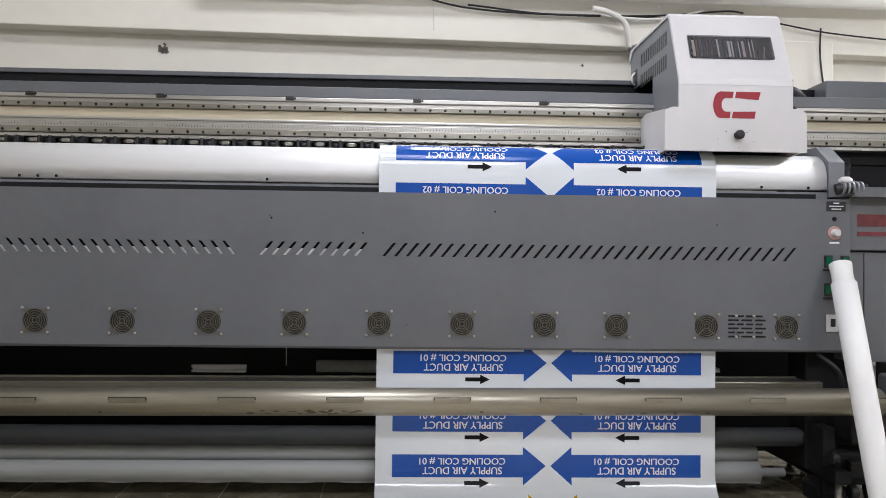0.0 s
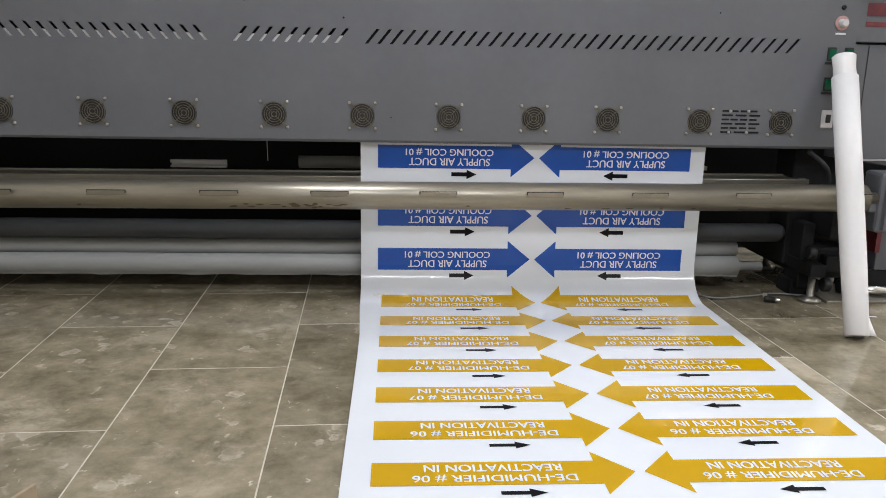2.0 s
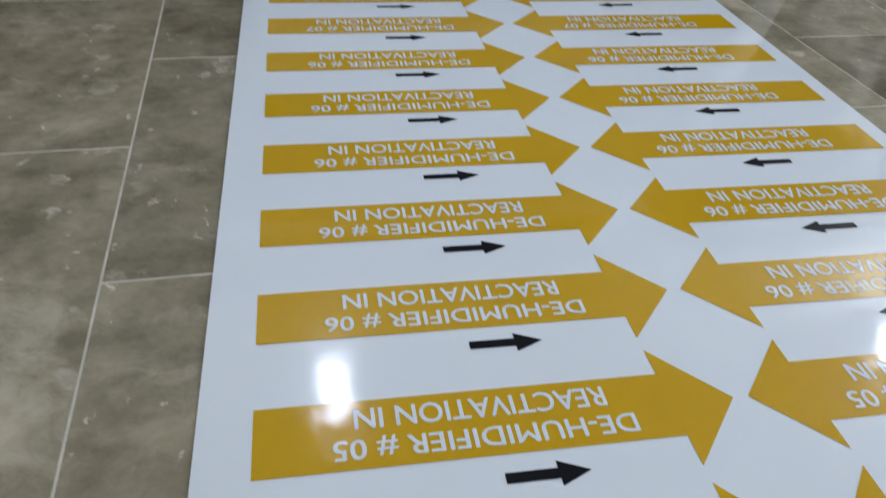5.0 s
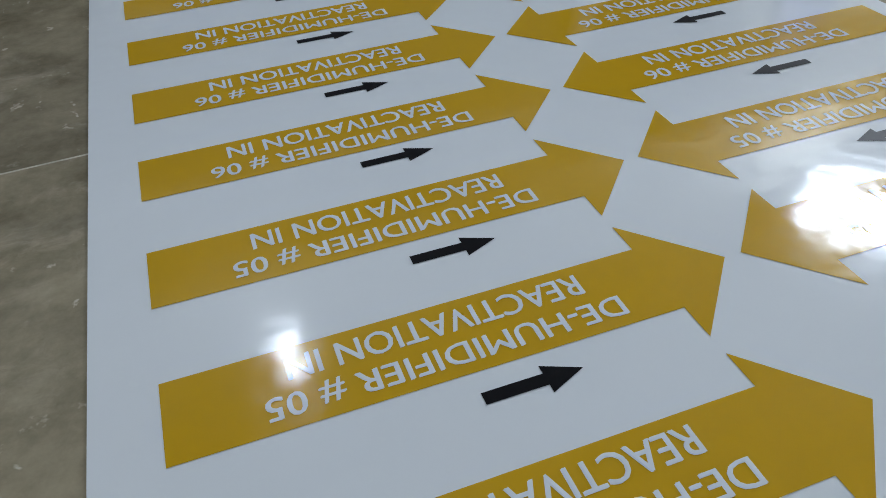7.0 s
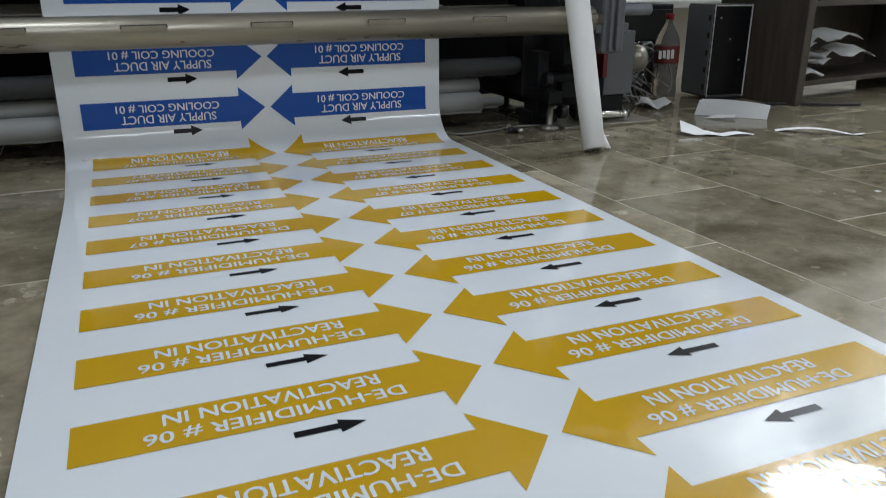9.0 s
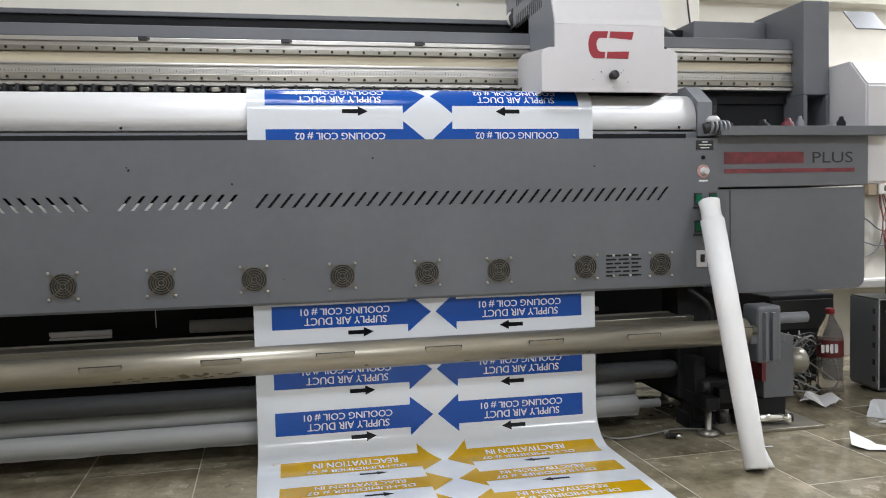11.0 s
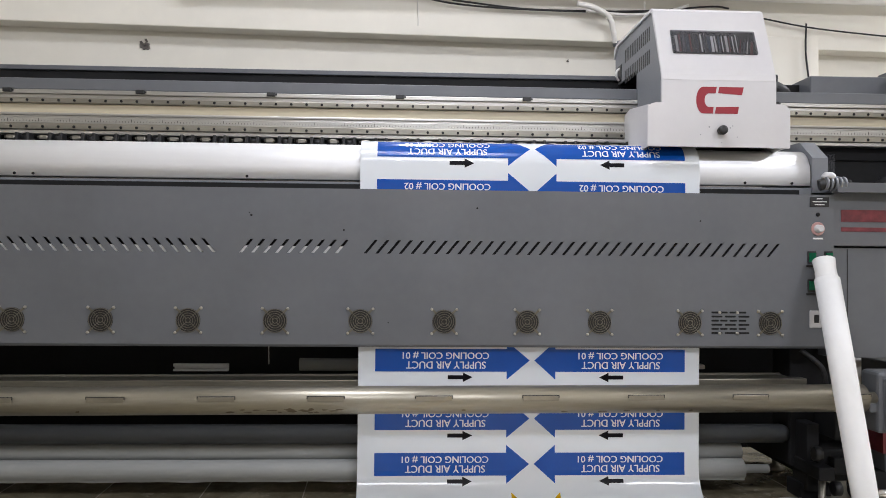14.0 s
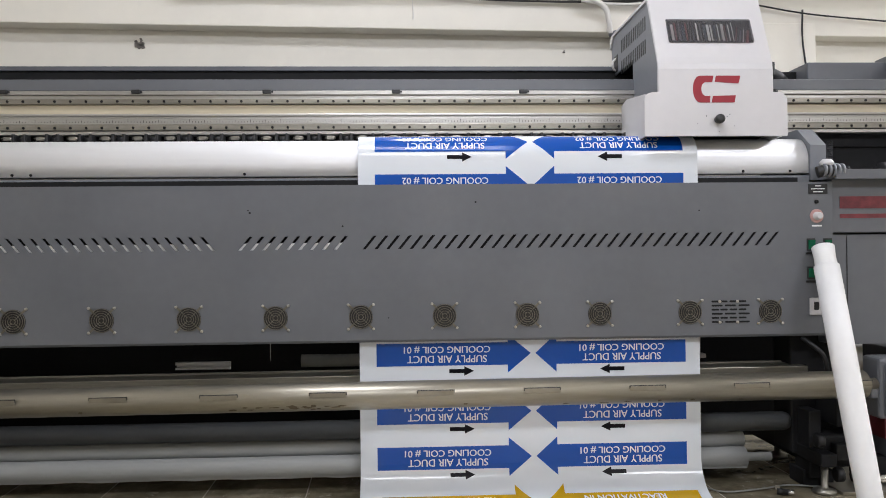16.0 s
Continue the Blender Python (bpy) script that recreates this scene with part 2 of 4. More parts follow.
def prism(points, depth, axis="y", start=0.0, bevel=0.0):
    """Extrudes a polygon. axis y: points are (x, z); axis x: (y, z); axis z: (x, y)."""
    b = bmesh.new()

    def place(p, d):
        return {"y": (p[0], d, p[1]), "x": (d, p[0], p[1]), "z": (p[0], p[1], d)}[axis]
    lo = [b.verts.new(place(p, start)) for p in points]
    hi = [b.verts.new(place(p, start + depth)) for p in points]
    b.faces.new(lo)
    b.faces.new(hi[::-1])
    n = len(points)
    for i in range(n):
        b.faces.new((lo[i], hi[i], hi[(i + 1) % n], lo[(i + 1) % n]))
    bmesh.ops.recalc_face_normals(b, faces=b.faces)
    if bevel:
        bmesh.ops.bevel(b, geom=b.edges[:], offset=bevel, segments=2, affect="EDGES")
    return b


def join(*bms):
    out = bmesh.new()
    for b in bms:
        me = bpy.data.meshes.new("t")
        b.to_mesh(me)
        b.free()
        out.from_mesh(me)
        bpy.data.meshes.remove(me)
    return out


def lathe(profile, axis="x", seg=28, caps=True):
    """Turns (along, radius) pairs round an axis."""
    b = bmesh.new()
    rings = []
    for a, r in profile:
        ring = []
        for i in range(seg):
            t = 2 * math.pi * i / seg
            c, s = r * math.cos(t), r * math.sin(t)
            ring.append(b.verts.new({"x": (a, c, s), "y": (c, a, s), "z": (c, s, a)}[axis]))
        rings.append(ring)
    for k in range(len(rings) - 1):
        for i in range(seg):
            f = b.faces.new((rings[k][i], rings[k][(i + 1) % seg], rings[k + 1][(i + 1) % seg], rings[k + 1][i]))
            f.smooth = True
    if caps:
        b.faces.new(rings[0])
        b.faces.new(rings[-1])
    bmesh.ops.recalc_face_normals(b, faces=b.faces)
    return b


def tube_along(points, r, seg=8, smooth_steps=8):
    """A round cable through points (Catmull-Rom)."""
    P = [Vector(p) for p in points]
    if len(P) > 2 and smooth_steps > 1:
        Q = []
        E = [P[0] * 2 - P[1]] + P + [P[-1] * 2 - P[-2]]
        for i in range(1, len(E) - 2):
            for k in range(smooth_steps):
                t = k / smooth_steps
                a, b_, c, d = E[i - 1], E[i], E[i + 1], E[i + 2]
                Q.append(0.5 * ((2 * b_) + (c - a) * t + (2 * a - 5 * b_ + 4 * c - d) * t * t + (3 * b_ - a - 3 * c + d) * t ** 3))
        P = Q + [P[-1]]
    b = bmesh.new()
    rings = []
    for i, p in enumerate(P):
        d = (P[min(i + 1, len(P) - 1)] - P[max(i - 1, 0)]).normalized()
        q = d.to_track_quat("Z", "Y")
        rings.append([b.verts.new(p + q @ Vector((r * math.cos(2 * math.pi * k / seg), r * math.sin(2 * math.pi * k / seg), 0))) for k in range(seg)])
    for i in range(len(rings) - 1):
        for k in range(seg):
            f = b.faces.new((rings[i][k], rings[i][(k + 1) % seg], rings[i + 1][(k + 1) % seg], rings[i + 1][k]))
            f.smooth = True
    b.faces.new(rings[0])
    b.faces.new(rings[-1])
    bmesh.ops.recalc_face_normals(b, faces=b.faces)
    return b


def rounded(x0, x1, z0, z1, r, corners="all", n=5):
    """Outline of a rectangle with rounded corners; corners: all or any of bl br tr tl."""
    pts = []
    for tag, cx, cz, a0 in (("bl", x0 + r, z0 + r, 180), ("br", x1 - r, z0 + r, 270), ("tr", x1 - r, z1 - r, 0), ("tl", x0 + r, z1 - r, 90)):
        if corners == "all" or tag in corners:
            pts += [(cx + r * math.cos(radians(a0 + 90 * i / n)), cz + r * math.sin(radians(a0 + 90 * i / n))) for i in range(n + 1)]
        else:
            pts.append({"bl": (x0, z0), "br": (x1, z0), "tr": (x1, z1), "tl": (x0, z1)}[tag])
    return pts


def text_bm(words, width, height):
    """Filled letters, centred, fitted to a width and a cap height, in the xy plane."""
    cu = bpy.data.curves.new("t", "FONT")
    cu.body, cu.align_x, cu.align_y, cu.resolution_u = words, "CENTER", "CENTER", 3
    cu.offset = 0.0
    ob = bpy.data.objects.new("t", cu)
    scene.collection.objects.link(ob)
    dg = bpy.context.evaluated_depsgraph_get()
    me = bpy.data.meshes.new_from_object(ob.evaluated_get(dg))
    b = bmesh.new()
    b.from_mesh(me)
    bpy.data.objects.remove(ob)
    bpy.data.curves.remove(cu)
    bpy.data.meshes.remove(me)
    xs, ys = [v.co.x for v in b.verts], [v.co.y for v in b.verts]
    cx, cy = (min(xs) + max(xs)) / 2, (min(ys) + max(ys)) / 2
    for v in b.verts:
        v.co = Vector(((v.co.x - cx) * width / (max(xs) - min(xs)), (v.co.y - cy) * height / (max(ys) - min(ys)), 0))
    return b


# ---------------------------------------------------------------- room
X0, X1, Y0, Y1, ZC = -2.7, 4.3, -4.6, 0.86, 2.95
tagged(part("wall_north", join(box(X0 - .2, X1 + .2, Y1, Y1 + .15, 0, ZC), box(X0 - .2, X1 + .2, Y1 - .08, Y1 + .01, 1.648, ZC, .004),
                               box(1.125, 1.87, Y1 - .083, Y1 + .01, 0, 1.70, .004)), M_WALL),
       "cream painted wall with a projecting beam and pilaster", "wall", kind="structure")
for nm, b in (("wall_south", box(X0, X1, Y0 - .15, Y0, 0, ZC)), ("wall_west", box(X0 - .15, X0, Y0, Y1 + .3, 0, ZC)), ("wall_east", box(X1, X1 + .15, Y0, Y1 + .3, 0, ZC))):
    tagged(part(nm, b, M_WALL), "plain cream painted wall", "wall", kind="structure")
tagged(part("ceiling", box(X0, X1, Y0, Y1 + .3, ZC, ZC + .12), M_CEIL), "plain white painted ceiling", "ceiling", kind="structure")
floor = tagged(part("floor", box(X0, X1, Y0, Y1 + .3, -.12, -0.0005), M_GROUT), "polished brown-grey marble tile floor with pale joints", "floor", kind="structure")
# one housing per lamp, all of them out of view
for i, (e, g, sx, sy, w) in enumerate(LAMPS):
    tl = thing("unseen_tube_light", "unseen white tube light fitting, switched on", "lamp", group="room lights")
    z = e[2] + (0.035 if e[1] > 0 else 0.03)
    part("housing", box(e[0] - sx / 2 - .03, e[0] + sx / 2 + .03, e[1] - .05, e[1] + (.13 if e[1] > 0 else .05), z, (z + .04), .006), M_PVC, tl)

# ---------------------------------------------------------------- printed vinyl sheet
SHX0, SHX1 = -0.010, 1.040
YH, RB = 0.034, 0.105          # hanging plane, radius of the bend at the floor
ZTOP, RT = 1.035, 0.075        # start of the bend over the platen, its radius
S_BEND = math.pi / 2 * RB


def sheet_at(s, lift=0.0):
    """Point (y, z) of the sheet: s = 0 where it leaves the floor, negative on the floor, positive up the drop."""
    if s <= 0:
        return (YH - RB + s, 0.003 + lift)
    if s < S_BEND:
        a = s / RB
        return (YH - RB + (RB - lift) * math.sin(a), 0.003 + RB - (RB - lift) * math.cos(a))
    u = s - S_BEND
    z = 0.003 + RB + u
    if z <= ZTOP:
        return (YH - lift, z)
    a = (z - ZTOP) / RT
    if a < math.pi / 2:
        return (YH + RT - (RT + lift) * math.cos(a), ZTOP + (RT + lift) * math.sin(a))
    return (YH + RT + (z - ZTOP - math.pi / 2 * RT), ZTOP + RT + lift)


def s_of_z(z):
    return S_BEND + z - 0.003 - RB


def s_of_y(y):
    return y - (YH - RB)


def wrap(b, s0, lift):
    """Lays flat (x, s) geometry onto the sheet; s0 is added to y."""
    ss = [v.co.y + s0 for v in b.verts]
    lo, hi = min(ss), max(ss)
    top = s_of_z(ZTOP)
    if not (hi <= 0 or (lo >= S_BEND and hi <= top)):
        k = math.ceil(lo / 0.012)
        while k * 0.012 < hi:
            bmesh.ops.bisect_plane(b, geom=b.verts[:] + b.edges[:] + b.faces[:], plane_co=(0, k * 0.012 - s0, 0), plane_no=(0, 1, 0))
            k += 1
    for v in b.verts:
        y, z = sheet_at(v.co.y + s0, lift)
        v.co = Vector((v.co.x, y, z))
    return b


sheet = thing("vinyl_sheet", "long glossy white vinyl sheet printed with gold and blue arrows", "printed vinyl", pose(0.5, -1, 0))
INV = Matrix.Translation((-0.5, 1, 0))


def sheet_part(name, b, material, parent=None, label=""):
    b.transform(INV)
    return part(name, b, material, parent or sheet, label)


b = bmesh.new()
srange = [s_of_y(-2.44) + 0.15 * i for i in range(17)]
srange = [s for s in srange if s < -0.02] + [-0.02] + [S_BEND * i / 12 for i in range(13)]
srange += [s_of_z(z) for z in (0.2, 0.4, 0.6, 0.8, 1.0)] + [s_of_z(ZTOP) + math.pi / 2 * RT * i / 10 for i in range(11)] + [s_of_z(ZTOP) + math.pi / 2 * RT + 0.2]
rows = []
NX = 14
for s in srange:
    y, z = sheet_at(s)
    row = []
    for i in range(NX + 1):
        x = SHX0 + (SHX1 - SHX0) * i / NX
        e = 0.013 if s < -0.3 else 0.013 * max(0, -s / 0.3)
        row.append(b.verts.new((x + e * (1 - i / NX), y, z)))
    rows.append(row)
for r0, r1 in zip(rows, rows[1:]):
    for i in range(NX):
        b.faces.new((r0[i], r0[i + 1], r1[i + 1], r1[i])).smooth = True
for e in b.edges:
    if e.is_boundary:
        e.smooth = False
ob = sheet_part("sheet_base", b, M_VINYL, label="glossy white vinyl")
sol = ob.modifiers.new("thick", "SOLIDIFY")
sol.thickness, sol.offset = 0.0006, -1


def poly(points):
    b = bmesh.new()
    b.faces.new([b.verts.new((x, y, 0)) for x, y in points])
    return b


def flipped(b):
    """Turned half round in its plane: the print faces away from the viewer."""
    b.transform(Matrix.Rotation(math.pi, 4, "Z"))
    return b


def label_row(s0, x_end, x_base, x_tip, half, head, ink, lines, mark, mark_h, mark_drop):
    """One printed arrow: body from x_end to x_base, head to x_tip, two lines of words, a small black arrow below it."""
    sgn = 1 if x_tip > x_end else -1
    arrow = poly([(x_end, -half), (x_base, -half), (x_base, -head), (x_tip, 0), (x_base, head), (x_base, half), (x_end, half)][::sgn])
    a = sheet_part("printed_arrow", wrap(arrow, s0, 0.0006), ink)
    for words, cx, w, dy, h in lines:
        both = []
        for d, lift in ((-0.0005, 0.0011), (0.0005, 0.0013)):
            t = flipped(text_bm(words, w - .001, h - .0005))
            t.transform(Matrix.Translation((cx + d, dy + d * .4, 0)))
            both.append(wrap(t, s0, lift))
        sheet_part("lettering", join(*both), M_VINYL, a, "white lettering")
    m0, m1 = mark
    neck = m1 - sgn * 0.030
    q = mark_h
    mk = poly([(m0, -q * .42), (neck, -q * .42), (neck, -q), (m1, 0), (neck, q), (neck, q * .42), (m0, q * .42)][::sgn])
    sheet_part("small_arrow", wrap(mk, s0 - mark_drop, 0.0006), M_INK)


for k in range(-5, 9):
    no = "07" if k < 0 else "06" if k < 5 else "05"
    s0 = s_of_y(-0.887 - 0.1665 * k)
    for sx, x_end, x_base, x_tip, cx, m in ((1, 0.054, 0.455, 0.521, 0.269, (0.273, 0.352)), (-1, 1.008, 0.604, 0.537, 0.782, (0.832, 0.752))):
        label_row(s0, x_end, x_base, x_tip, 0.0395, 0.074, M_GOLD,
                  (("DE-HUMIDIFIER # " + no, cx, 0.288, -0.0170, 0.0245), ("REACTIVATION IN", cx, 0.246, 0.0170, 0.0245)), m, 0.0135, 0.065)

for z0, no in ((0.118, "01"), (0.2565, "01"), (0.4335, "01"), (0.582, "01"), (0.72, "01"), (0.9495, "02"), (1.088, "02")):
    for sx, x_end, x_base, x_tip, cx, m in ((1, 0.041, 0.442, 0.513, 0.256, (0.262, 0.338)), (-1, 0.995, 0.592, 0.527, 0.795, (0.803, 0.727))):
        label_row(s_of_z(z0), x_end, x_base, x_tip, 0.0345, 0.0585, M_BLUE,
                  (("SUPPLY AIR DUCT", cx, 0.244, -0.0145, 0.0225), ("COOLING COIL # " + no, cx, 0.264, 0.0150, 0.0225)), m, 0.0145, 0.0515)

# ---------------------------------------------------------------- wide-format printer
PXL, PXR = -1.80, 1.448        # ends of the front panel
printer = thing("wide_format_printer", "wide grey roll printer with white carriage and slotted front panel", "printer", pose(0, 0.3, 0))
PI = Matrix.Translation((0, -0.3, 0))


def pp(name, b, material, parent=None, label="", smooth=False):
    b.transform(PI)
    if smooth:
        for f in b.faces:
            f.smooth = True
    return part(name, b, material, parent or printer, label)


def front_panel():
    b = join(box(PXL, PXR, 0, 0.004, 0.797, 0.950), box(PXL, PXR, 0, 0.004, 0.492, 0.7565), box(PXL, PXR, 0.0045, 0.026, 0.944, 0.9475), box(PXL, PXR, 0.0045, 0.020, 0.600, 0.606),
             prism([(0, 0.492), (0, 0.484), (0.006, 0.4765), (0.05, 0.4765), (0.05, 0.48), (0.02, 0.492)], PXR - PXL, "x", PXL))
    z0, z1, w = 0.7565, 0.797, 0.0095
    slots = [(-0.434 - 0.0354 * i, -0.033) for i in range(33)][::-1] + [(-0.365 + 0.0354 * i, 0.033) for i in range(9)] + [(0.004 + 0.0352 * i, 0.033) for i in range(36)]
    edges = []
    for x, d in slots:
        xb = x - w if d < 0 else x
        edges.append(((xb, xb + d), (xb + w, xb + d + w)))
    left = (PXL, PXL)
    bars = []
    for (l0, l1), (r0, r1) in edges:
        if l0 > left[0] + .002:
            bars.append((left, (l0, l1)))
        left = (r0, r1)
    bars.append((left, (PXR, PXR)))
    for (a0, a1), (c0, c1) in bars:
        me = bpy.data.meshes.new("t")
        q = prism([(a0, z0), (c0, z0), (c1, z1), (a1, z1)], 0.0036, "y", 0.0)
        q.to_mesh(me)
        q.free()
        b.from_mesh(me)
        bpy.data.meshes.remove(me)
    return b


panel = pp("front_panel", front_panel(), M_GREY, label="dark grey steel front panel with slanted slots")
# added white strip in place of the backlit paper behind these slots
pp("slot_backing", box(PXL, -0.03, 0.0055, 0.0085, 0.730, 0.777), M_PAPER)
# added dark strip, keeps the space behind the other slots black
pp("slot_backing", box(-0.02, 1.40, 0.012, 0.016, 0.70, 0.83), M_DARK)


def fan_grille_mesh():
    b = bmesh.new()
    for r in (0.0075, 0.0145, 0.0215, 0.0285, 0.0345):
        n = 22
        rings = []
        for i in range(n):
            t = 2 * math.pi * i / n
            ring = []
            for k in range(5):
                a = 2 * math.pi * k / 5
                rr = r + 0.0011 * math.cos(a)
                ring.append(b.verts.new((rr * math.cos(t), -0.004 + 0.0013 * math.sin(a), rr * math.sin(t))))
            rings.append(ring)
        for i in range(n):
            for k in range(5):
                b.faces.new((rings[i][k], rings[i][(k + 1) % 5], rings[(i + 1) % n][(k + 1) % 5], rings[(i + 1) % n][k])).smooth = True
    for a in (45, 135, 225, 315):
        c, s = math.cos(radians(a)), math.sin(radians(a))
        q = join(box(0.005, 0.040, -0.0030, -0.0012, -0.0009, 0.0009), prism([(.033, -.0036), (.050, -.0030), (.0545, -.002), (.0545, .002), (.050, .0030), (.033, .0036)], .0014, 'y', -.0026))
        q.transform(Matrix.Rotation(-radians(a), 4, "Y"))
        me = bpy.data.meshes.new("t")
        q.to_mesh(me)
        q.free()
        b.from_mesh(me)
    return mesh_of("fan_grille", b, M_FAN)


M_FAN = mat("fan_wire", (0.16, 0.146, 0.115), 0.42, 0.5, var=0.3, scale=30)
M_FANB = mat("dusty_fan", (0.024, 0.022, 0.018), 0.6, var=0.5, scale=60)
M_SCREW = mat("zinc_screw", (0.50, 0.47, 0.42), 0.3, 0.8)


def fan_blades_mesh():
    b = lathe([(-0.0024, 0.0085), (-0.0020, 0.0105), (-0.0016, 0.0105)], "y", 16)
    for i in range(7):
        q = prism([(0.009, -0.003), (0.031, -0.007), (0.031, 0.004), (0.009, 0.002)], 0.0006, "y", -0.0024)
        q.transform(Matrix.Rotation(2 * math.pi * i / 7, 4, "Y"))
        me = bpy.data.meshes.new("t")
        q.to_mesh(me)
        q.free()
        b.from_mesh(me)
    return mesh_of("fan_rotor", b, M_FANB)


GR, FB = fan_grille_mesh(), fan_blades_mesh()
FR = mesh_of("fan_recess", lathe([(-0.0014, 0.0345), (-0.0012, 0.0355), (-0.0004, 0.0360)], "y", 26), M_BLACK)
SC = mesh_of("screw", lathe([(-0.0055, 0.0022), (-0.0045, 0.0042), (-0.001, 0.0045), (0.0, 0.0045)], "y", 10), M_SCREW)
FANS = (-1.53, -1.275, -1.02, -0.765, -0.511, -0.256, -0.003, 0.248, 0.499, 0.720, 0.998, 1.248)
for i, x in enumerate(FANS):
    f = shared("fan_grille", GR, printer, pose(x, -0.3, 0.554, 0, 9 * (i % 5) - 14))
    f.rotation_euler = (0, 0, 0)
    shared("fan_recess", FR, f, pose(0, 0, 0))
    shared("fan_rotor", FB, f, pose(0, 0, 0, 0, 37 * i))
    for dx in (-1, 1):
        for dz in (-1, 1):
            shared("screw", SC, f, pose(0.0375 * dx, 0, 0.0365 * dz))
# slotted vent between the last two fans
vb = []
for r in range(6):
    z = 0.586 - 0.0125 * r
    xs = (1.066, 1.093, 1.122, 1.151) if r % 2 == 0 else (1.066, 1.1075, 1.150)
    wd = 0.021 if r % 2 == 0 else 0.032
    for x in xs:
        vb.append(prism(rounded(x - .001, x + wd + .001, z - .0027, z + .0027, .0022, n=2), 0.0015, "y", -0.0012))
pp("vent", join(*vb), M_DARK)
for x in (1.09, 1.145):
    for z in (0.586, 0.5225):
        shared("screw", SC, printer, pose(x, -0.3, z))

for x, z, r in ((-0.33, 0.868, .0035), (-0.055, 0.826, .003), (0.345, 0.896, .003), (-0.80, 0.548, .003), (-0.79, 0.560, .002), (-0.335, 0.875, .002), (1.03, 0.865, .0025), (0.08, 0.55, .002)):
    pp("panel_mark", lathe([(-.0006, r * .6), (-.0004, r), (.0002, r)], "y", 7), M_DARK).matrix_basis = pose(x, 0, z)
# controls at the end of the panel
pp("rating_plate", box(1.372, 1.432, -0.0025, 0, 0.913, 0.943, .001), M_BLACK)
for i, (w, h) in enumerate(((0.018, .003), (0.044, .0025), (0.03, .0025))):
    pp("text_bar", box(1.402 - w / 2, 1.402 + w / 2, -0.0032, -.002, 0.936 - .009 * i, 0.936 - .009 * i + h), M_PAPER)
pp("keyhole", lathe([(-0.005, 0.0035), (-0.004, 0.006), (0, 0.0065)], "y", 12), M_DARK)
bpy.data.objects["keyhole"].matrix_basis = pose(1.397, 0, 0.889)
dial = pp("dial", lathe([(-0.003, 0.0200), (-0.0025, 0.021), (0, 0.021)], "y", 24), M_KNOB)
dial.matrix_basis = pose(1.397, 0, 0.845)
kn = part("knob", lathe([(-0.022, 0.0085), (-0.020, 0.0105), (-0.004, 0.0115), (-0.003, 0.013)], "y", 20), M_WHITE, dial, "pale plastic knob", pose(0, -0.3, 0))
pp("text_bar", box(1.382, 1.413, -0.001, 0.0005, 0.8125, 0.8175), M_PAPER)
for x, z in ((1.378, 0.757), (1.430, 0.757), (1.378, 0.670)):
    sw = pp("rocker_switch", box(x - .0135, x + .0135, -0.004, 0.001, z - .0195, z + .0195, .002), M_BLACK)
    part("rocker", prism([(-.004, z - .014 - .0), (-.0115, z + .014), (-.004, z + .014)], 0.019, "x", x - .0095), M_GREEN, sw, "green rocker").matrix_basis = pose(0, -0.3, 0)
    pp("text_bar", box(x - .017, x + .017, -0.002, 0.0, z - .030, z - .0235), M_BLACK)
sock = pp("socket_plate", box(1.371, 1.408, -0.004, 0, 0.540, 0.594, .003), M_WHITE)
part("socket", box(1.384, 1.399, -0.0055, -.003, 0.556, 0.581, .002), M_BLACK, sock).matrix_basis = pose(0, -0.3, 0)

# platen: rounded aluminium nose
prof = [(0.048, 0.983)] + [(0.048 + 0.078 * (1 - math.cos(radians(a))), 1.022 + 0.078 * math.sin(radians(a))) for a in range(0, 91, 9)] + [(0.40, 1.10), (0.40, 1.05), (0.10, 0.983)]
pl = prism(prof, 1.40 - PXL, "x", PXL)
for f in pl.faces:
    if len(f.verts) == 4:
        f.smooth = True
pp("platen", pl, M_PLATEN, label="satin aluminium platen with a rounded front")
BO = mesh_of("bolt", lathe([(-0.003, 0.003), (-0.002, 0.0045), (0.002, 0.0045)], "y", 8), M_DARK)
for x in (-1.10, -1.045, -0.99, -0.354, 1.19, 1.34):
    shared("bolt", BO, printer, pose(x, 0.048 - 0.3, 0.989))
pp("platen_trough", box(PXL, 1.40, 0.045, 0.40, 0.90, 0.975), M_GREY2)
# dark strip over the trough stands in for the shaded gap below the platen
pp("platen_trough", box(PXL, 1.36, 0.040, 0.046, 0.945, 0.968), M_DARK)
pp("platen_end", prism([(0.04, 0.96), (0.04, 1.07), (0.12, 1.13), (0.32, 1.13), (0.32, 0.96)], 0.05, "x", 1.402), M_GREY2, label="grey folded end plate")
# ribbed hose clamp beside the platen
hc = pp("clamp", tube_along([(1.395, -0.01, 0.978), (1.43, -0.02, 0.985), (1.475, -0.015, 0.975)], 0.018, 10), M_BLACK)
for i in range(5):
    pp("clamp_rib", lathe([(-.003, .021), (.003, .021)], "x", 12), M_GREY2).matrix_basis = pose(1.41 + .014 * i, -0.02, 0.983)
pp("clamp_cap", lathe([(0, .022), (.012, .02), (.02, .012)], "z", 14), M_WHITE).matrix_basis = pose(1.425, -0.012, 0.998)

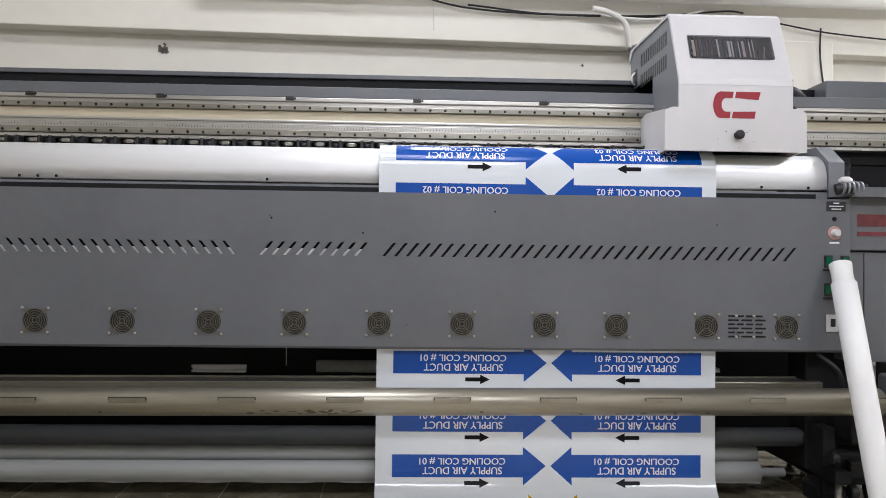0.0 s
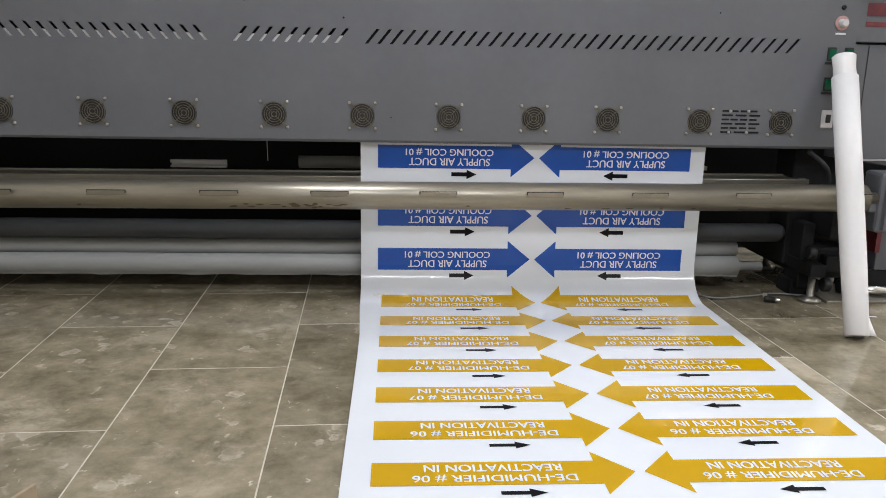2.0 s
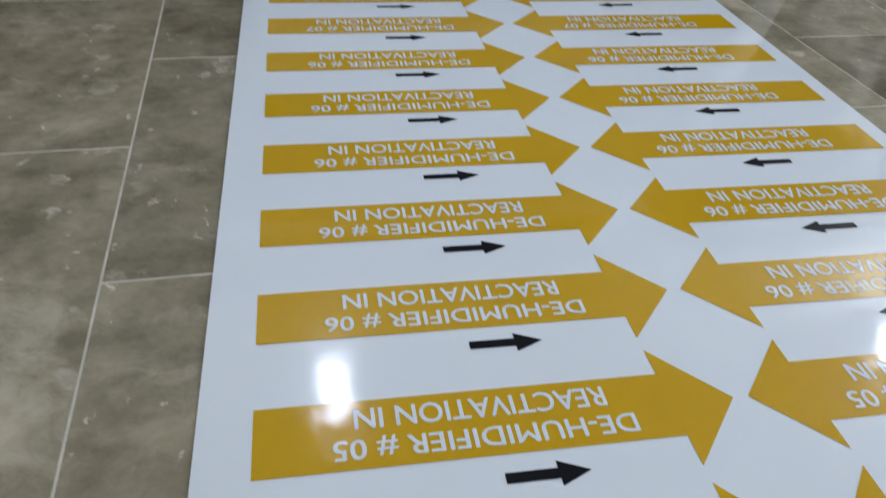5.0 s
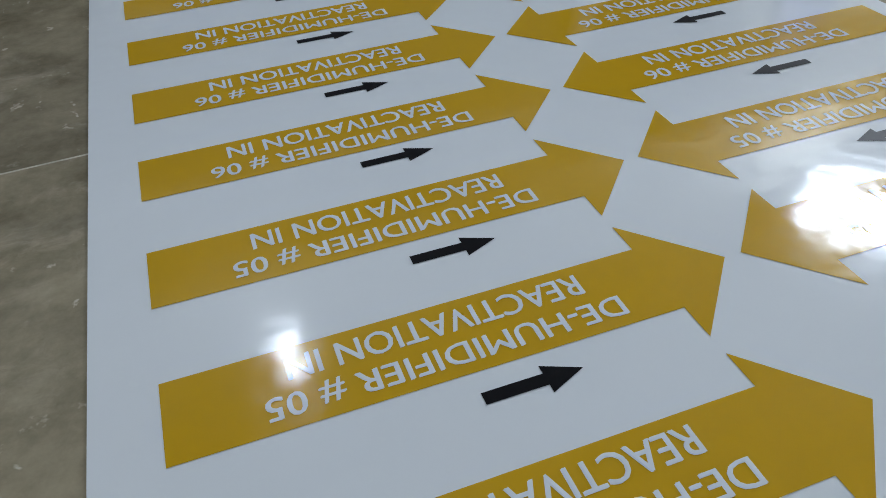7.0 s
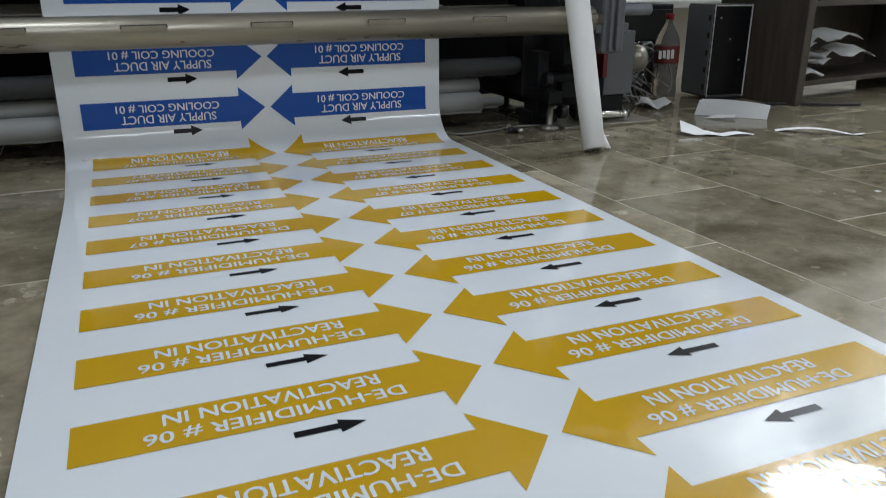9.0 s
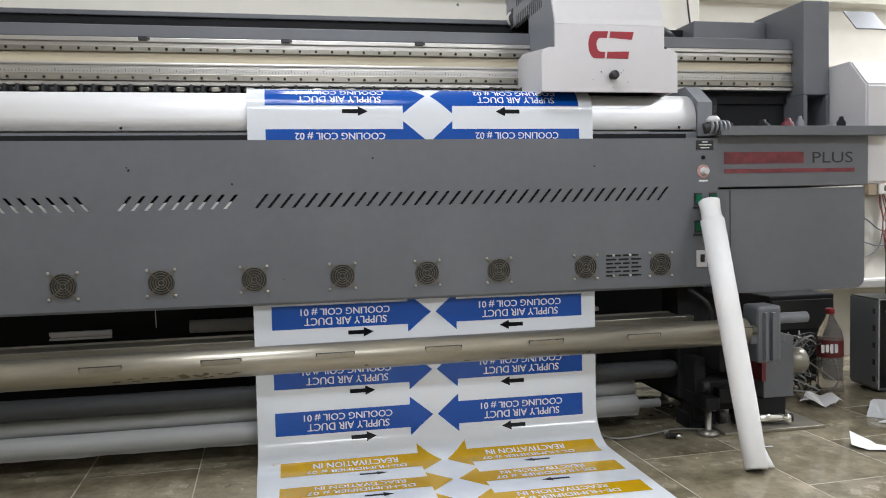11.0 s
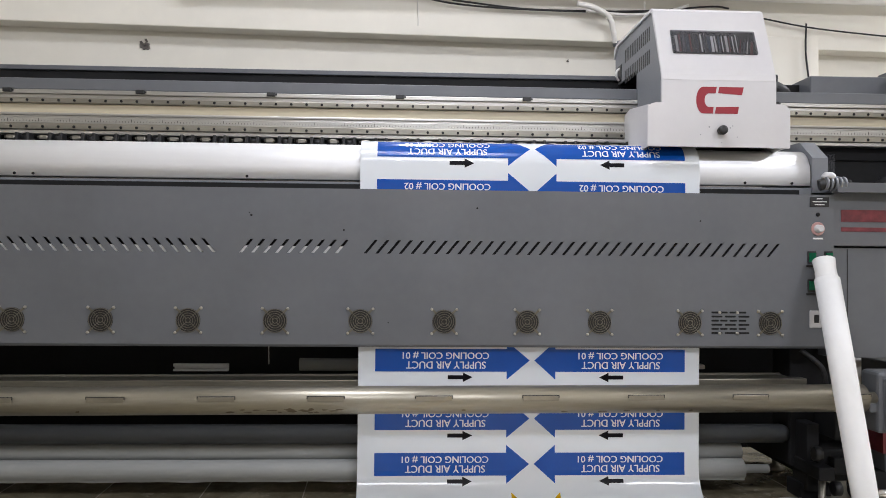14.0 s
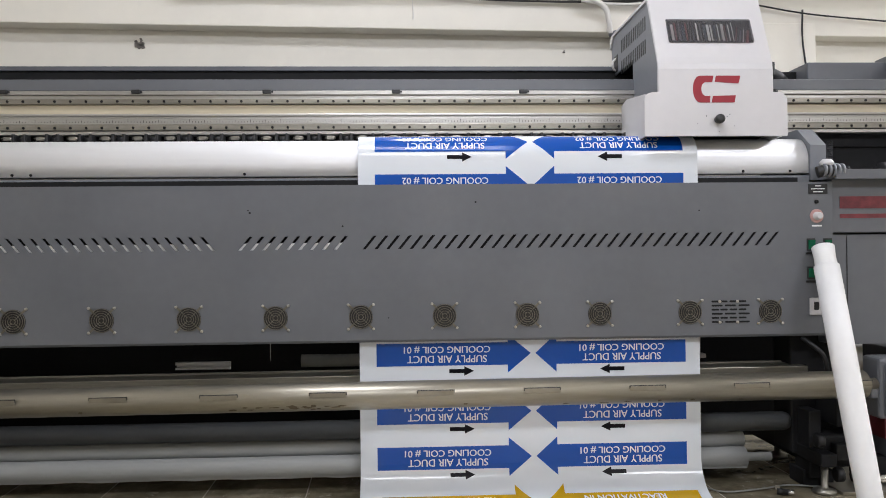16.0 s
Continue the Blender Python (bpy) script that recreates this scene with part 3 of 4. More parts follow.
# beam with its rails
BL, BR = PXL, 1.90
pp("beam_cover", box(BL, BR, 0.262, 0.40, 1.289, 1.327, .003), M_GREY)
pp("beam_back", join(box(BL, BR, 0.40, 0.55, 1.20, 1.330), box(BL, BR, 0.50, 0.55, 1.325, 1.409, .002)), M_DARK)
pp("beam_edge", box(BL, 1.235, 0.490, 0.552, 1.410, 1.427, .003), M_GREY)
pp("beam_box", box(1.60, BR, 0.42, 0.56, 1.330, 1.425, .004), M_GREY)
pp("upper_profile", join(box(BL, BR, 0.258, 0.30, 1.2745, 1.2885, .002), box(BL, BR, 0.266, 0.30, 1.262, 1.2743, .001)), M_ALU)
pp("guide_rail", box(BL, BR, 0.256, 0.30, 1.244, 1.261, .002), M_RAIL)
pp("belt", box(BL, BR, 0.270, 0.30, 1.214, 1.243), M_CREAM)
pp("lower_profile", join(box(BL, BR, 0.262, 0.30, 1.2045, 1.2135, .003), box(BL, BR, 0.268, 0.30, 1.199, 1.2043)), M_ALU)
ruler = pp("scale_strip", box(BL, BR, 0.264, 0.30, 1.179, 1.198, .001), M_ALU)
tk = []
for i in range(int((BR - BL) / 0.01)):
    x = BL + .02 + 0.01 * i
    tk.append(box(x, x + .0012, 0.2632, 0.2642, 1.184, 1.188 + (.003 if i % 5 == 0 else 0) + (.003 if i % 10 == 0 else 0)))
part("tick_marks", join(*tk), M_INK, ruler).matrix_basis = pose(0, -0.3, 0)
pp("guide_rail", box(BL, BR, 0.256, 0.30, 1.157, 1.178, .002), M_RAIL)
pp("under_profile", box(BL, BR, 0.262, 0.32, 1.143, 1.156, .002), M_ALU)
# dark bar stands in for the shade below the rails
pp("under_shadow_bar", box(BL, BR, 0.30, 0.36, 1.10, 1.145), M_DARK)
for row, z in enumerate((1.2525, 1.1655)):
    for i in range(72):
        shared("bolt", BO, printer, pose(BL + 0.03 + 0.0505 * i, 0.2555 - 0.3, z))
CLIP = mesh_of("cover_clip", join(box(-.014, .014, -.012, .002, -.006, .007, .002), box(.006, .020, -.007, .002, -.003, .003)), M_BLACK)
for i in range(8):
    shared("cover_clip", CLIP, printer, pose(-1.605 + 0.4275 * i, 0.262 - 0.3, 1.284))
PR = mesh_of("pinch_roller", join(box(-.022, -.012, -.03, .01, -.014, .016, .002), box(.012, .022, -.03, .01, -.014, .016, .002), lathe([(-.012, .011), (.012, .011)], "x", 12)), M_BLACK)
PS = mesh_of("pinch_spring", join(box(-.012, .014, -.004, .004, -.006, .007, .002), lathe([(-.018, .004), (.018, .004)], "x", 8)), M_RAIL)
for i in range(30):
    x = BL + .06 + 0.105 * i
    p = shared("pinch_roller", PR, printer, pose(x, 0.245 - 0.3, 1.124))
    shared("pinch_spring", PS, p, pose(0.05, 0.01, 0.006))

# carriage
CX = 1.085
FRONT = [(-.222, 1.092), (.222, 1.092), (.222, 1.203), (.218, 1.214), (.210, 1.222), (.197, 1.226), (.178, 1.226), (.178, 1.2955),
         (-.178, 1.2955), (-.178, 1.226), (-.197, 1.226), (-.210, 1.222), (-.218, 1.214), (-.222, 1.203)]
car = pp("carriage", prism([(CX + x, z) for x, z in FRONT], 0.012, "y", -0.0065), M_WHITE, label="white steel printing carriage hood")


def cp(name, b, material, label="", at=None):
    b.transform(PI)
    return part(name, b, material, car, label)


side = [(0.004, 1.10), (0.004, 1.305), (0.014, 1.345), (0.090, 1.535), (0.105, 1.546), (0.52, 1.546), (0.54, 1.53), (0.54, 1.395), (0.272, 1.395), (0.272, 1.235), (0.20, 1.235)]
cp("hood", prism([(-0.0065, 1.2958), (-0.004, 1.315), (0.003, 1.335), (0.086, 1.538), (0.104, 1.550), (0.52, 1.550), (0.545, 1.535), (0.545, 1.50), (0.50, 1.54), (0.112, 1.540), (0.098, 1.530), (0.013, 1.332), (0.004, 1.305), (0.004, 1.2958)], 0.356, "x", CX - .178, 0.0008), M_WHITE)
LOUVRE = []
for sx in (-1, 1):
    x = CX + sx * 0.170
    cp("hood_side", prism(side, 0.006, "x", x - .003), M_GREY2, "grey steel side plate")
    for r in range(2):
        for i in range(14):
            lv = part("louvre", box(-.0008, .0008, 0, .009, 0, .046), M_BLACK, car) if not LOUVRE else shared("louvre", LOUVRE[0], car, pose(0, 0, 0))
            LOUVRE.append(lv.data)
            lv.matrix_basis = pose(x + sx * .003, 0.13 + .021 * i - .3, 1.455 - .075 * r)
    cp("skirt_side", prism([(0.008, 1.094), (0.008, 1.222), (0.20, 1.245), (0.262, 1.235), (0.262, 1.10), (0.20, 1.085)], 0.006, "x", CX + sx * .214 - .003), M_WHITE)
cp("hood_inside", box(CX - .165, CX + .165, 0.24, 0.50, 1.398, 1.53), M_DARK)
cp("shoe", box(CX - .21, CX + .21, 0.02, 0.26, 1.108, 1.122, .003), M_DARK)
# window with cartridges behind
th = math.atan2(0.083, 0.203)


def on_face(b):
    b.transform(Matrix.Translation((CX, 0.0395, 1.425)) @ Matrix.Rotation(-th, 4, "X"))
    return b


cp("window", on_face(prism(rounded(-.134, .134, -.044, .044, .004, n=2), 0.003, "y", -.0042)), M_GLASS, "smoked clear window")
cp("window_recess", on_face(box(-.131, .131, -.0006, .0006, -.041, .041)), M_BLACK)
random.seed(5)
for i in range(22):
    x = -.122 + .0113 * i
    lean = radians(12) if i > 17 else 0
    q = box(x, x + random.choice((.003, .005, .008)), -.0018, -.0009, -.036 if i <= 17 else -.020, .022 + .010 * random.random())
    q.transform(Matrix.Rotation(lean, 4, "Y"))
    cp("cartridge", on_face(q), M_INKS[(i * 3 + i // 4) % 5])
cp("carriage_knob", lathe([(-.034, .006), (-.032, .0135), (-.022, .0145), (-.014, .008), (-.010, .012)], "y", 18), M_BLACK, "black ball knob").matrix_basis = pose(CX + .004, 0, 1.141)
# emblem: plain red shapes
LX, LZ, LH = CX - .072, 1.276, .082
def band(pairs):
    return [(LX + x, LZ + z) for x, z in pairs]


sweep = [(.022 + .022 * math.cos(radians(a)), -.041 + .041 * math.sin(radians(a))) for a in range(90, 271, 15)]
inner = [(.040 + .014 * math.cos(radians(a)), -.041 + .021 * math.sin(radians(a))) for a in range(270, 89, -15)]
g = band([(.064, 0)] + sweep + [(.052, -.082), (.054, -.062)] + inner + [(.060, -.020)])
zz = band([(.072, 0), (.148, 0), (.142, -.024), (.068, -.019)])
z2 = band([(.058, -.082), (.129, -.082), (.133, -.060), (.062, -.062)])
for shp in (g, zz, z2):
    cp("emblem", prism(shp, 0.0012, "y", -0.0076), M_RED, "red emblem")
cp("cable_hole", box(CX - .1748, CX - .1732, 0.455, 0.500, 1.402, 1.462, .0006), M_BLACK, "dark cable opening")
cp("cable_loop", tube_along([(CX - .174, 0.478, 1.452), (CX - .186, 0.474, 1.440), (CX - .190, 0.468, 1.425), (CX - .184, 0.474, 1.412), (CX - .174, 0.484, 1.408)], .004, 8, 6), M_PVC, "white cable loop")
for dx, dz, r in ((-.035, .012, .0025), (.030, .010, .002), (.038, .016, .0018), (-.062, -.012, .0016), (.004, -.036, .0014), (.052, -.018, .0016)):
    cp("scuff", lathe([(-.0072, r * .5), (-.0070, r), (-.0060, r)], "y", 7), M_GREY2).matrix_basis = pose(CX + .004 + dx, 0, 1.141 + dz)
# cable chain behind the carriage
ch = tube_along([(CX + .16, 0.47, 1.385), (1.36, 0.47, 1.400), (1.43, 0.47, 1.400), (1.50, 0.47, 1.385), (1.535, 0.47, 1.345), (1.50, 0.47, 1.32)], 0.027, 8, 10)
pp("cable_chain", ch, M_RUBBER, label="black plastic cable chain")
for i in range(7):
    pp("chain_link", box(CX + .18 + .033 * i, CX + .18 + .033 * i + .026, 0.438, 0.50, 1.366 + .002 * i, 1.420 + .002 * i, .004), M_BLACK)

# right-hand cabinet, tray and hood
pp("cabinet_panel", prism(rounded(1.452, 2.0, 0.447, 0.787, .035, ("br",)), 0.45, "y", 0.018, .002), M_GREY)
pp("cabinet_seam", box(1.500, 1.5025, 0.0165, 0.019, 0.455, 0.785), M_BLACK)
cab = pp("cabinet_head", box(1.450, 2.003, 0.008, 0.46, 0.793, 0.960, .003), M_GREY)
part("sign_bar", box(1.475, 1.76, 0.0062, 0.009, 0.868, 0.905), M_REDD, cab, "worn dull red lettering bar").matrix_basis = pose(0, -.3, 0)
part("sign_bar", box(1.475, 1.95, 0.0062, 0.009, 0.838, 0.851), M_REDD, cab, "worn dull red stripe").matrix_basis = pose(0, -.3, 0)
b = text_bm("PLUS", 0.150, 0.036)
b.transform(Matrix.Translation((1.868, 0.0070, 0.886)) @ Matrix.Rotation(radians(90), 4, "X"))
part("lettering", b, M_BLACK, cab, "black raised lettering").matrix_basis = pose(0, -.3, 0)
tray = pp("tray", join(box(1.44, 2.08, -0.035, 0.25, 0.958, 0.964, .001), box(1.44, 2.08, -0.037, -0.033, 0.955, 0.985, .001)), M_GREY)
pp("hood_end", prism([(0.02, 0.80), (0.02, 1.13), (0.10, 1.22), (0.5, 1.22), (0.5, 0.80)], 0.18, "x", 2.006, .006), M_WHITE, label="white end hood")
he = pp("hood_vent", box(2.035, 2.155, 0.0, 0.004, -.05, .05), M_GREY)
he.matrix_basis = Matrix.Translation((0, 0, 0)) @ pose(0, 0.062 - .3 + .3, 1.172, -41.6)
pp("housing", join(box(1.90, 2.003, 0.20, 0.5, 1.12, 1.45, .004), box(1.90, 1.915, 0.20, 0.5, 0.966, 1.12), box(1.99, 2.003, 0.20, 0.5, 0.966, 1.12), box(1.915, 1.99, 0.42, 0.5, 0.966, 1.12)), M_GREY)
# added dark box, fills in the shadowed space behind the tray
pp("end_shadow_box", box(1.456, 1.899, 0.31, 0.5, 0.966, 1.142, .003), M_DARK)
pp("end_glass", box(1.47, 1.62, 0.295, 0.300, 0.99, 1.12), M_GLASS)

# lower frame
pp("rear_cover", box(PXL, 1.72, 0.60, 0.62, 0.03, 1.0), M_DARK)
pp("cross_plate", join(box(PXL, 1.40, 0.065, 0.16, 0.348, 0.374, .002), box(PXL, 1.40, 0.16, 0.17, 0.35, 0.378)), M_RAIL).matrix_basis = pose(0, 0, -0.0055, 0, -0.27)
pp("leg", join(box(1.36, 1.56, 0.10, 0.22, 0.09, 0.48, .006), box(1.40, 1.52, 0.06, 0.5, 0.06, 0.12, .006), box(1.44, 1.50, -0.02, 0.12, 0.20, 0.34, .006)), M_DARK)
pp("leg", join(box(-1.75, -1.60, 0.10, 0.5, 0.03, 0.95, .006)), M_DARK)
for x, y in ((1.40, -0.02), (1.46, 0.40), (-1.68, 0.2)):
    ft = pp("levelling_foot", lathe([(0.0, .034), (.010, .034), (.018, .014), (.02, .011), (.10, .011)], "z", 16), M_RAIL)
    ft.matrix_basis = pose(x, y, 0)
pp("leg_base", join(box(1.40, 1.53, 0.0, 0.16, 0.07, 0.17, .008), box(1.43, 1.50, -0.035, 0.0, 0.10, 0.15, .004), box(1.38, 1.42, 0.03, 0.12, 0.03, 0.24, .004), box(1.37, 1.47, 0.05, 0.14, 0.0, 0.05, .004)), M_DARK)
for cx_, cz_ in ((1.445, .055), (1.50, .05), (1.385, .16)):
    pp("leg_wheel", lathe([(-.012, .018), (-.010, .022), (.010, .022), (.012, .018)], "x", 14), M_BLACK).matrix_basis = pose(cx_, -0.02, cz_)
pp("leg_arm", box(1.375, 1.425, -0.05, 0.12, 0.085, 0.125, .004), M_DARK)
pp("winder_bracket", join(box(1.52, 1.60, -0.11, -0.02, 0.24, 0.42, .010), box(1.535, 1.545, -0.125, -0.11, 0.25, 0.40), box(1.56, 1.57, -0.125, -0.11, 0.25, 0.40), box(1.50, 1.62, -0.10, 0.0, 0.30, 0.33, .004)), M_GREY, label="worn grey cast bracket")
pp("motor_box", join(box(1.63, 1.742, 0.03, 0.16, 0.09, 0.297, .004)), M_GREY, label="grey winder motor box")
pp("motor_mark", box(1.617, 1.632, 0.02, 0.10, 0.15, 0.235), M_REDD, label="red tape mark")
pp("motor_can", lathe([(1.742, .045), (1.80, .045), (1.81, .038)], "x", 20), M_RAIL).matrix_basis = pose(0, 0.08, 0.20)
pp("winder_shaft", lathe([(1.60, .018), (1.75, .018)], "x", 16), M_GREY2).matrix_basis = pose(0, -0.02, 0.365)
fb = pp("floor_bar", lathe([(-.09, .010), (-.09, .0145), (.065, .0145), (.066, .012), (.072, .012), (.073, .0155), (.090, .0155), (.091, .009)], "x", 18), M_CHROME, label="chrome round bar")
fb.matrix_basis = pose(1.68, 0.005, 0.030, 0, 0, -13)
part("bar_cap", lathe([(.0912, .008), (.0912, .0150), (.098, .0140)], "x", 16), M_BLACK, fb).matrix_basis = pose(0, -.3, 0)
pp("base_plate", box(1.44, 1.80, -0.05, 0.22, 0.0, 0.010, .002), M_STEEL)
pp("motor_stand", box(1.58, 1.72, 0.04, 0.16, 0.008, 0.09, .004), M_DARK)
# front guide roller and the rolls behind the sheet
ro = pp("guide_roller", lathe([(PXL + .02, .030), (PXL + .02, .040), (1.485, .040), (1.485, .018), (1.53, .018)], "x", 36), M_STEEL, label="worn steel guide roller")
ro.matrix_basis = pose(0, -0.088, 0.3345, 0, -0.27)
M_TAPE = mat("roller_inlay", (0.33, 0.305, 0.25), 0.38, 0.75, var=0.2)
for i in range(11):
    x = -1.615 + 0.305 * i
    q = box(x - .052, x + .052, -.0403, -.0385, .004, .0190, .002)
    q.transform(Matrix.Rotation(radians(2), 4, "X"))
    part("roller_slot", q, M_TAPE, ro).matrix_basis = pose(0, -.3, 0)
    q = box(x - .0535, x + .0535, -.0400, -.0380, .0110, .0205, .001)
    q.transform(Matrix.Rotation(radians(2), 4, "X"))
    part("slot_gap", q, M_BLACK, ro).matrix_basis = pose(0, -.3, 0)
pp("dark_roller", lathe([(PXL + .02, .02), (PXL + .02, .030), (1.345, .030), (1.36, .024), (1.36, .012), (1.42, .012)], "x", 28), M_ROLLD, label="dark rubber roller").matrix_basis = pose(0, 0.125, 0.190)

M_RUST = mat("brown_stain", (0.19, 0.155, 0.105), 0.55, 0.5, var=0.4, scale=60)
random.seed(14)
for i in range(26):
    # brown stains worn into the roller's front, thickest near the printed sheet
    x = random.gauss(-0.19, 0.10) if i < 17 else random.uniform(-1.2, 1.2)
    a0, w, h = radians(random.uniform(-52, -30)), random.uniform(.006, .020), radians(random.uniform(4, 9))
    n = 9
    b = bmesh.new()
    ring = []
    for k in range(n):
        t = 2 * math.pi * k / n
        q = random.uniform(.55, 1.0)
        a = a0 + h * q * math.sin(t)
        ring.append(b.verts.new((x + w * q * math.cos(t), -.0404 * math.cos(a), .0404 * math.sin(a))))
    b.faces.new(ring)
    part("stain", b, M_RUST, ro).matrix_basis = pose(0, -.3, 0)

# ---------------------------------------------------------------- loose things round the printer
def roll(name, label, x0, x1, y, z, r, material, core=None):
    t = thing(name, label, "paper roll", pose((x0 + x1) / 2, y, z - r))
    h = (x1 - x0) / 2
    prof = [(-h, r * .5), (-h, r)]
    prof += [(-h + 2 * h * i / 12, r * (1 + .012 * math.sin(i * 2.1))) for i in range(1, 12)] + [(h, r), (h, r * .5)]
    part("rolled_paper", lathe(prof, "x", 30), material, t).matrix_basis = pose(0, 0, r)
    for e in (-1, 1):
        part("roll_end", lathe([(e * (h + .001), r * .30), (e * (h + .001), r * .52), (e * (h - .004), r * .52), (e * (h - .004), r * .30)], "x", 18, False), M_CARD, t, "brown cardboard core end").matrix_basis = pose(0, 0, r)
    if core:
        b = bmesh.new()
        lo_, hi_ = [], []
        for i in range(61):
            x = -h + 2 * h * i / 60
            w = .005 + .002 * math.sin(i * 1.7) * math.sin(i * .43)
            lo_.append(b.verts.new((x, -.018 - .4 * w, r * .25 - w)))
            hi_.append(b.verts.new((x, -.024, r * .25 + .004)))
        for i in range(60):
            b.faces.new((lo_[i], lo_[i + 1], hi_[i + 1], hi_[i]))
        fl = part("loose_edge", b, material, t, "torn loose paper edge")
        fl.modifiers.new("thick", "SOLIDIFY").thickness = .0006
        part("core", lathe([(-h - .02, core), (h + .085, core), (h + .085, core * .7), (h + .04, core * .7)], "x", 18), M_CARD if core > .03 else M_ROLL, t).matrix_basis = pose(0, 0, r)
    return t


roll("paper_roll", "pale grey paper roll behind the hanging sheet", PXL + .05, 1.215, 0.142, 0.131, 0.027, M_ROLL)
roll("paper_roll", "pale grey paper roll with a loose torn edge on its core", PXL + .05, 1.205, 0.100, 0.083, 0.033, M_ROLL, 0.014)
roll("paper_roll", "thick white roll lying under the printer", -0.24, 0.30, 0.42, 0.368, 0.022, M_ROLL)
wb = thing("white_profile", "short white aluminium profile lying under the printer", "metal profile", pose(-0.590, 0.45, 0.340))
part("bar", join(box(-.095, .095, -.01, .01, .0, .007), box(-.095, .095, -.01, .01, .016, .026), box(-.095, .095, .006, .01, .0, .026)), M_PAPER, wb)
cd = part("hanging_cord", tube_along([(-0.345, 0.40, .49), (-0.345, 0.40, .42), (-0.344, 0.40, .372)], .0014, 6, 3), M_PVC)
tagged(cd, "thin pale cord hanging under the printer panel", "cord")
gb = thing("glass_tray", "small pale plastic tray inside the printer frame", "tray", pose(1.12, 0.40, 0.36))
part("tray_wall", join(box(0, .02, -.02, .02, 0, .10), box(0, .075, -.02, .02, 0, .014), box(.05, .055, -.02, .02, .0, .10)), M_PVC, gb)

# leaning paper tube
ta, tb = Vector((1.343, -0.372, 0.002)), Vector((1.392, -0.062, 0.69))
ax = (tb - ta)
tub = thing("paper_tube", "white paper tube leaning against the grey printer panel", "paper tube", Matrix.Translation(ta) @ ax.to_track_quat("Z", "Y").to_matrix().to_4x4())
LN = ax.length
part("tube_wall", lathe([(0.012, .020), (0.006, .027), (0.010, .0305), (LN * .25, .0335), (LN * .6, .0350), (LN, .0360), (LN, .0335), (LN - .03, .032)], "z", 26, False), M_PAPER, tub)
part("inner_tube", lathe([(LN - .05, .0305), (LN + .004, .0315), (LN + .030, .0300), (LN + .064, .0325), (LN + .066, .030), (LN + .04, .027)], "z", 20), M_PAPER, tub)

b = bmesh.new()
cols = []
for i in range(7):
    z = .012 + .115 * i / 6
    w = .030 * (1 - i / 6) ** 1.5
    cols.append([b.verts.new((-.029 - w * k / 3, -.004 - .012 * (k / 3) ** 2, z)) for k in range(4)])
for c0, c1 in zip(cols, cols[1:]):
    for k in range(3):
        b.faces.new((c0[k], c0[k + 1], c1[k + 1], c1[k])).smooth = True
part("peeling_edge", b, M_PAPER, tub, "loose paper edge peeling off the tube").modifiers.new("thick", "SOLIDIFY").thickness = .0008

# cola bottle
bt = thing("soda_bottle", "empty clear plastic soda bottle with red cap and label", "bottle", pose(2.108, 0.328, 0.001))
part("bottle_body", lathe([(.004, .030), (0.0, .038), (.012, .047), (.05, .048), (.09, .045), (.13, .047), (.20, .0475), (.225, .046), (.25, .040), (.285, .022), (.30, .0145), (.318, .0140)], "z", 28, False), M_PET, bt)
part("bottle_label", lathe([(.150, .0482), (.215, .0482)], "z", 28, False), M_COLA, bt, "dark red wrap label")
part("label_emblem", join(*[box(-.028 + .015 * i, -.017 + .015 * i, -.0497, -.0490, .168 + .003 * (i % 2), .198 + .002 * i, .002) for i in range(4)]), M_PAPER, bt).matrix_basis = pose(0, 0, 0, 0, 0, -38)
part("cap", lathe([(.312, .0150), (.312, .0165), (.330, .0165), (.333, .0140)], "z", 20), M_RED, bt, "red screw cap")
part("residue", lathe([(.004, .030), (.006, .040), (.014, .044), (.018, .044)], "z", 24), M_CARD, bt)

# computer case with its side removed
pcm = pose(2.296, 0.300, 0.0, 0, 0, -7)
pc = thing("computer_case", "open black computer case with dusty grey side on the floor", "computer", pcm)
CW, CD, CH = .168, .175, .365
part("case_shell", join(box(0, CW, CD - .006, CD, .012, CH, .001), box(0, CW, 0, CD, CH - .006, CH, .002), box(CW - .005, CW, .004, CD - .006, .012, CH - .006), box(0, CW, 0, CD, .010, .018, .001)), M_CASE, pc, "dusty grey steel")
part("case_side", box(-.004, 0, .004, CD, .018, CH - .007, .001), M_GREY2, pc, "dusty grey steel side")
part("case_front", box(.006, CW - .006, -.002, .004, .020, CH - .008, .001), M_GLOSS, pc, "glossy black front")
part("case_edge", join(box(CW - .0045, CW, -.004, 0, .012, CH), box(0, CW, -.004, 0, CH - .006, CH - .002), box(0, .003, -.004, 0, .012, CH)), M_WHITE, pc, "worn pale metal edge")
for i in range(5):
    part("case_clip", box(-.007, -.003, .012, .026, .04 + .066 * i, .062 + .066 * i, .0015), M_BLACK, pc)
for i in range(3):
    part("case_rivet", lathe([(-.0035, .0025), (-.002, .004), (0, .004)], "y", 8), M_SCREW, pc).matrix_basis = pose(.03 + .05 * i, -.002, CH - .05 - .08 * i)
part("case_foot", box(.02, CW - .02, .01, .04, 0.0, .0105), M_BLACK, pc)
eb = thing("power_unit", "dark dusty equipment box behind the bottle", "equipment box", pose(2.00, 0.55, 0.0))
part("unit_body", box(0, .30, 0, .22, 0.0, .36, .006), M_DARK, eb)
part("unit_panel", box(.01, .29, -.004, 0, .22, .34, .002), M_BLACK, eb)
ws = thing("skirting_duct", "white plastic cable trunking along the wall", "cable trunking", pose(1.6, 0.80, 0.322))
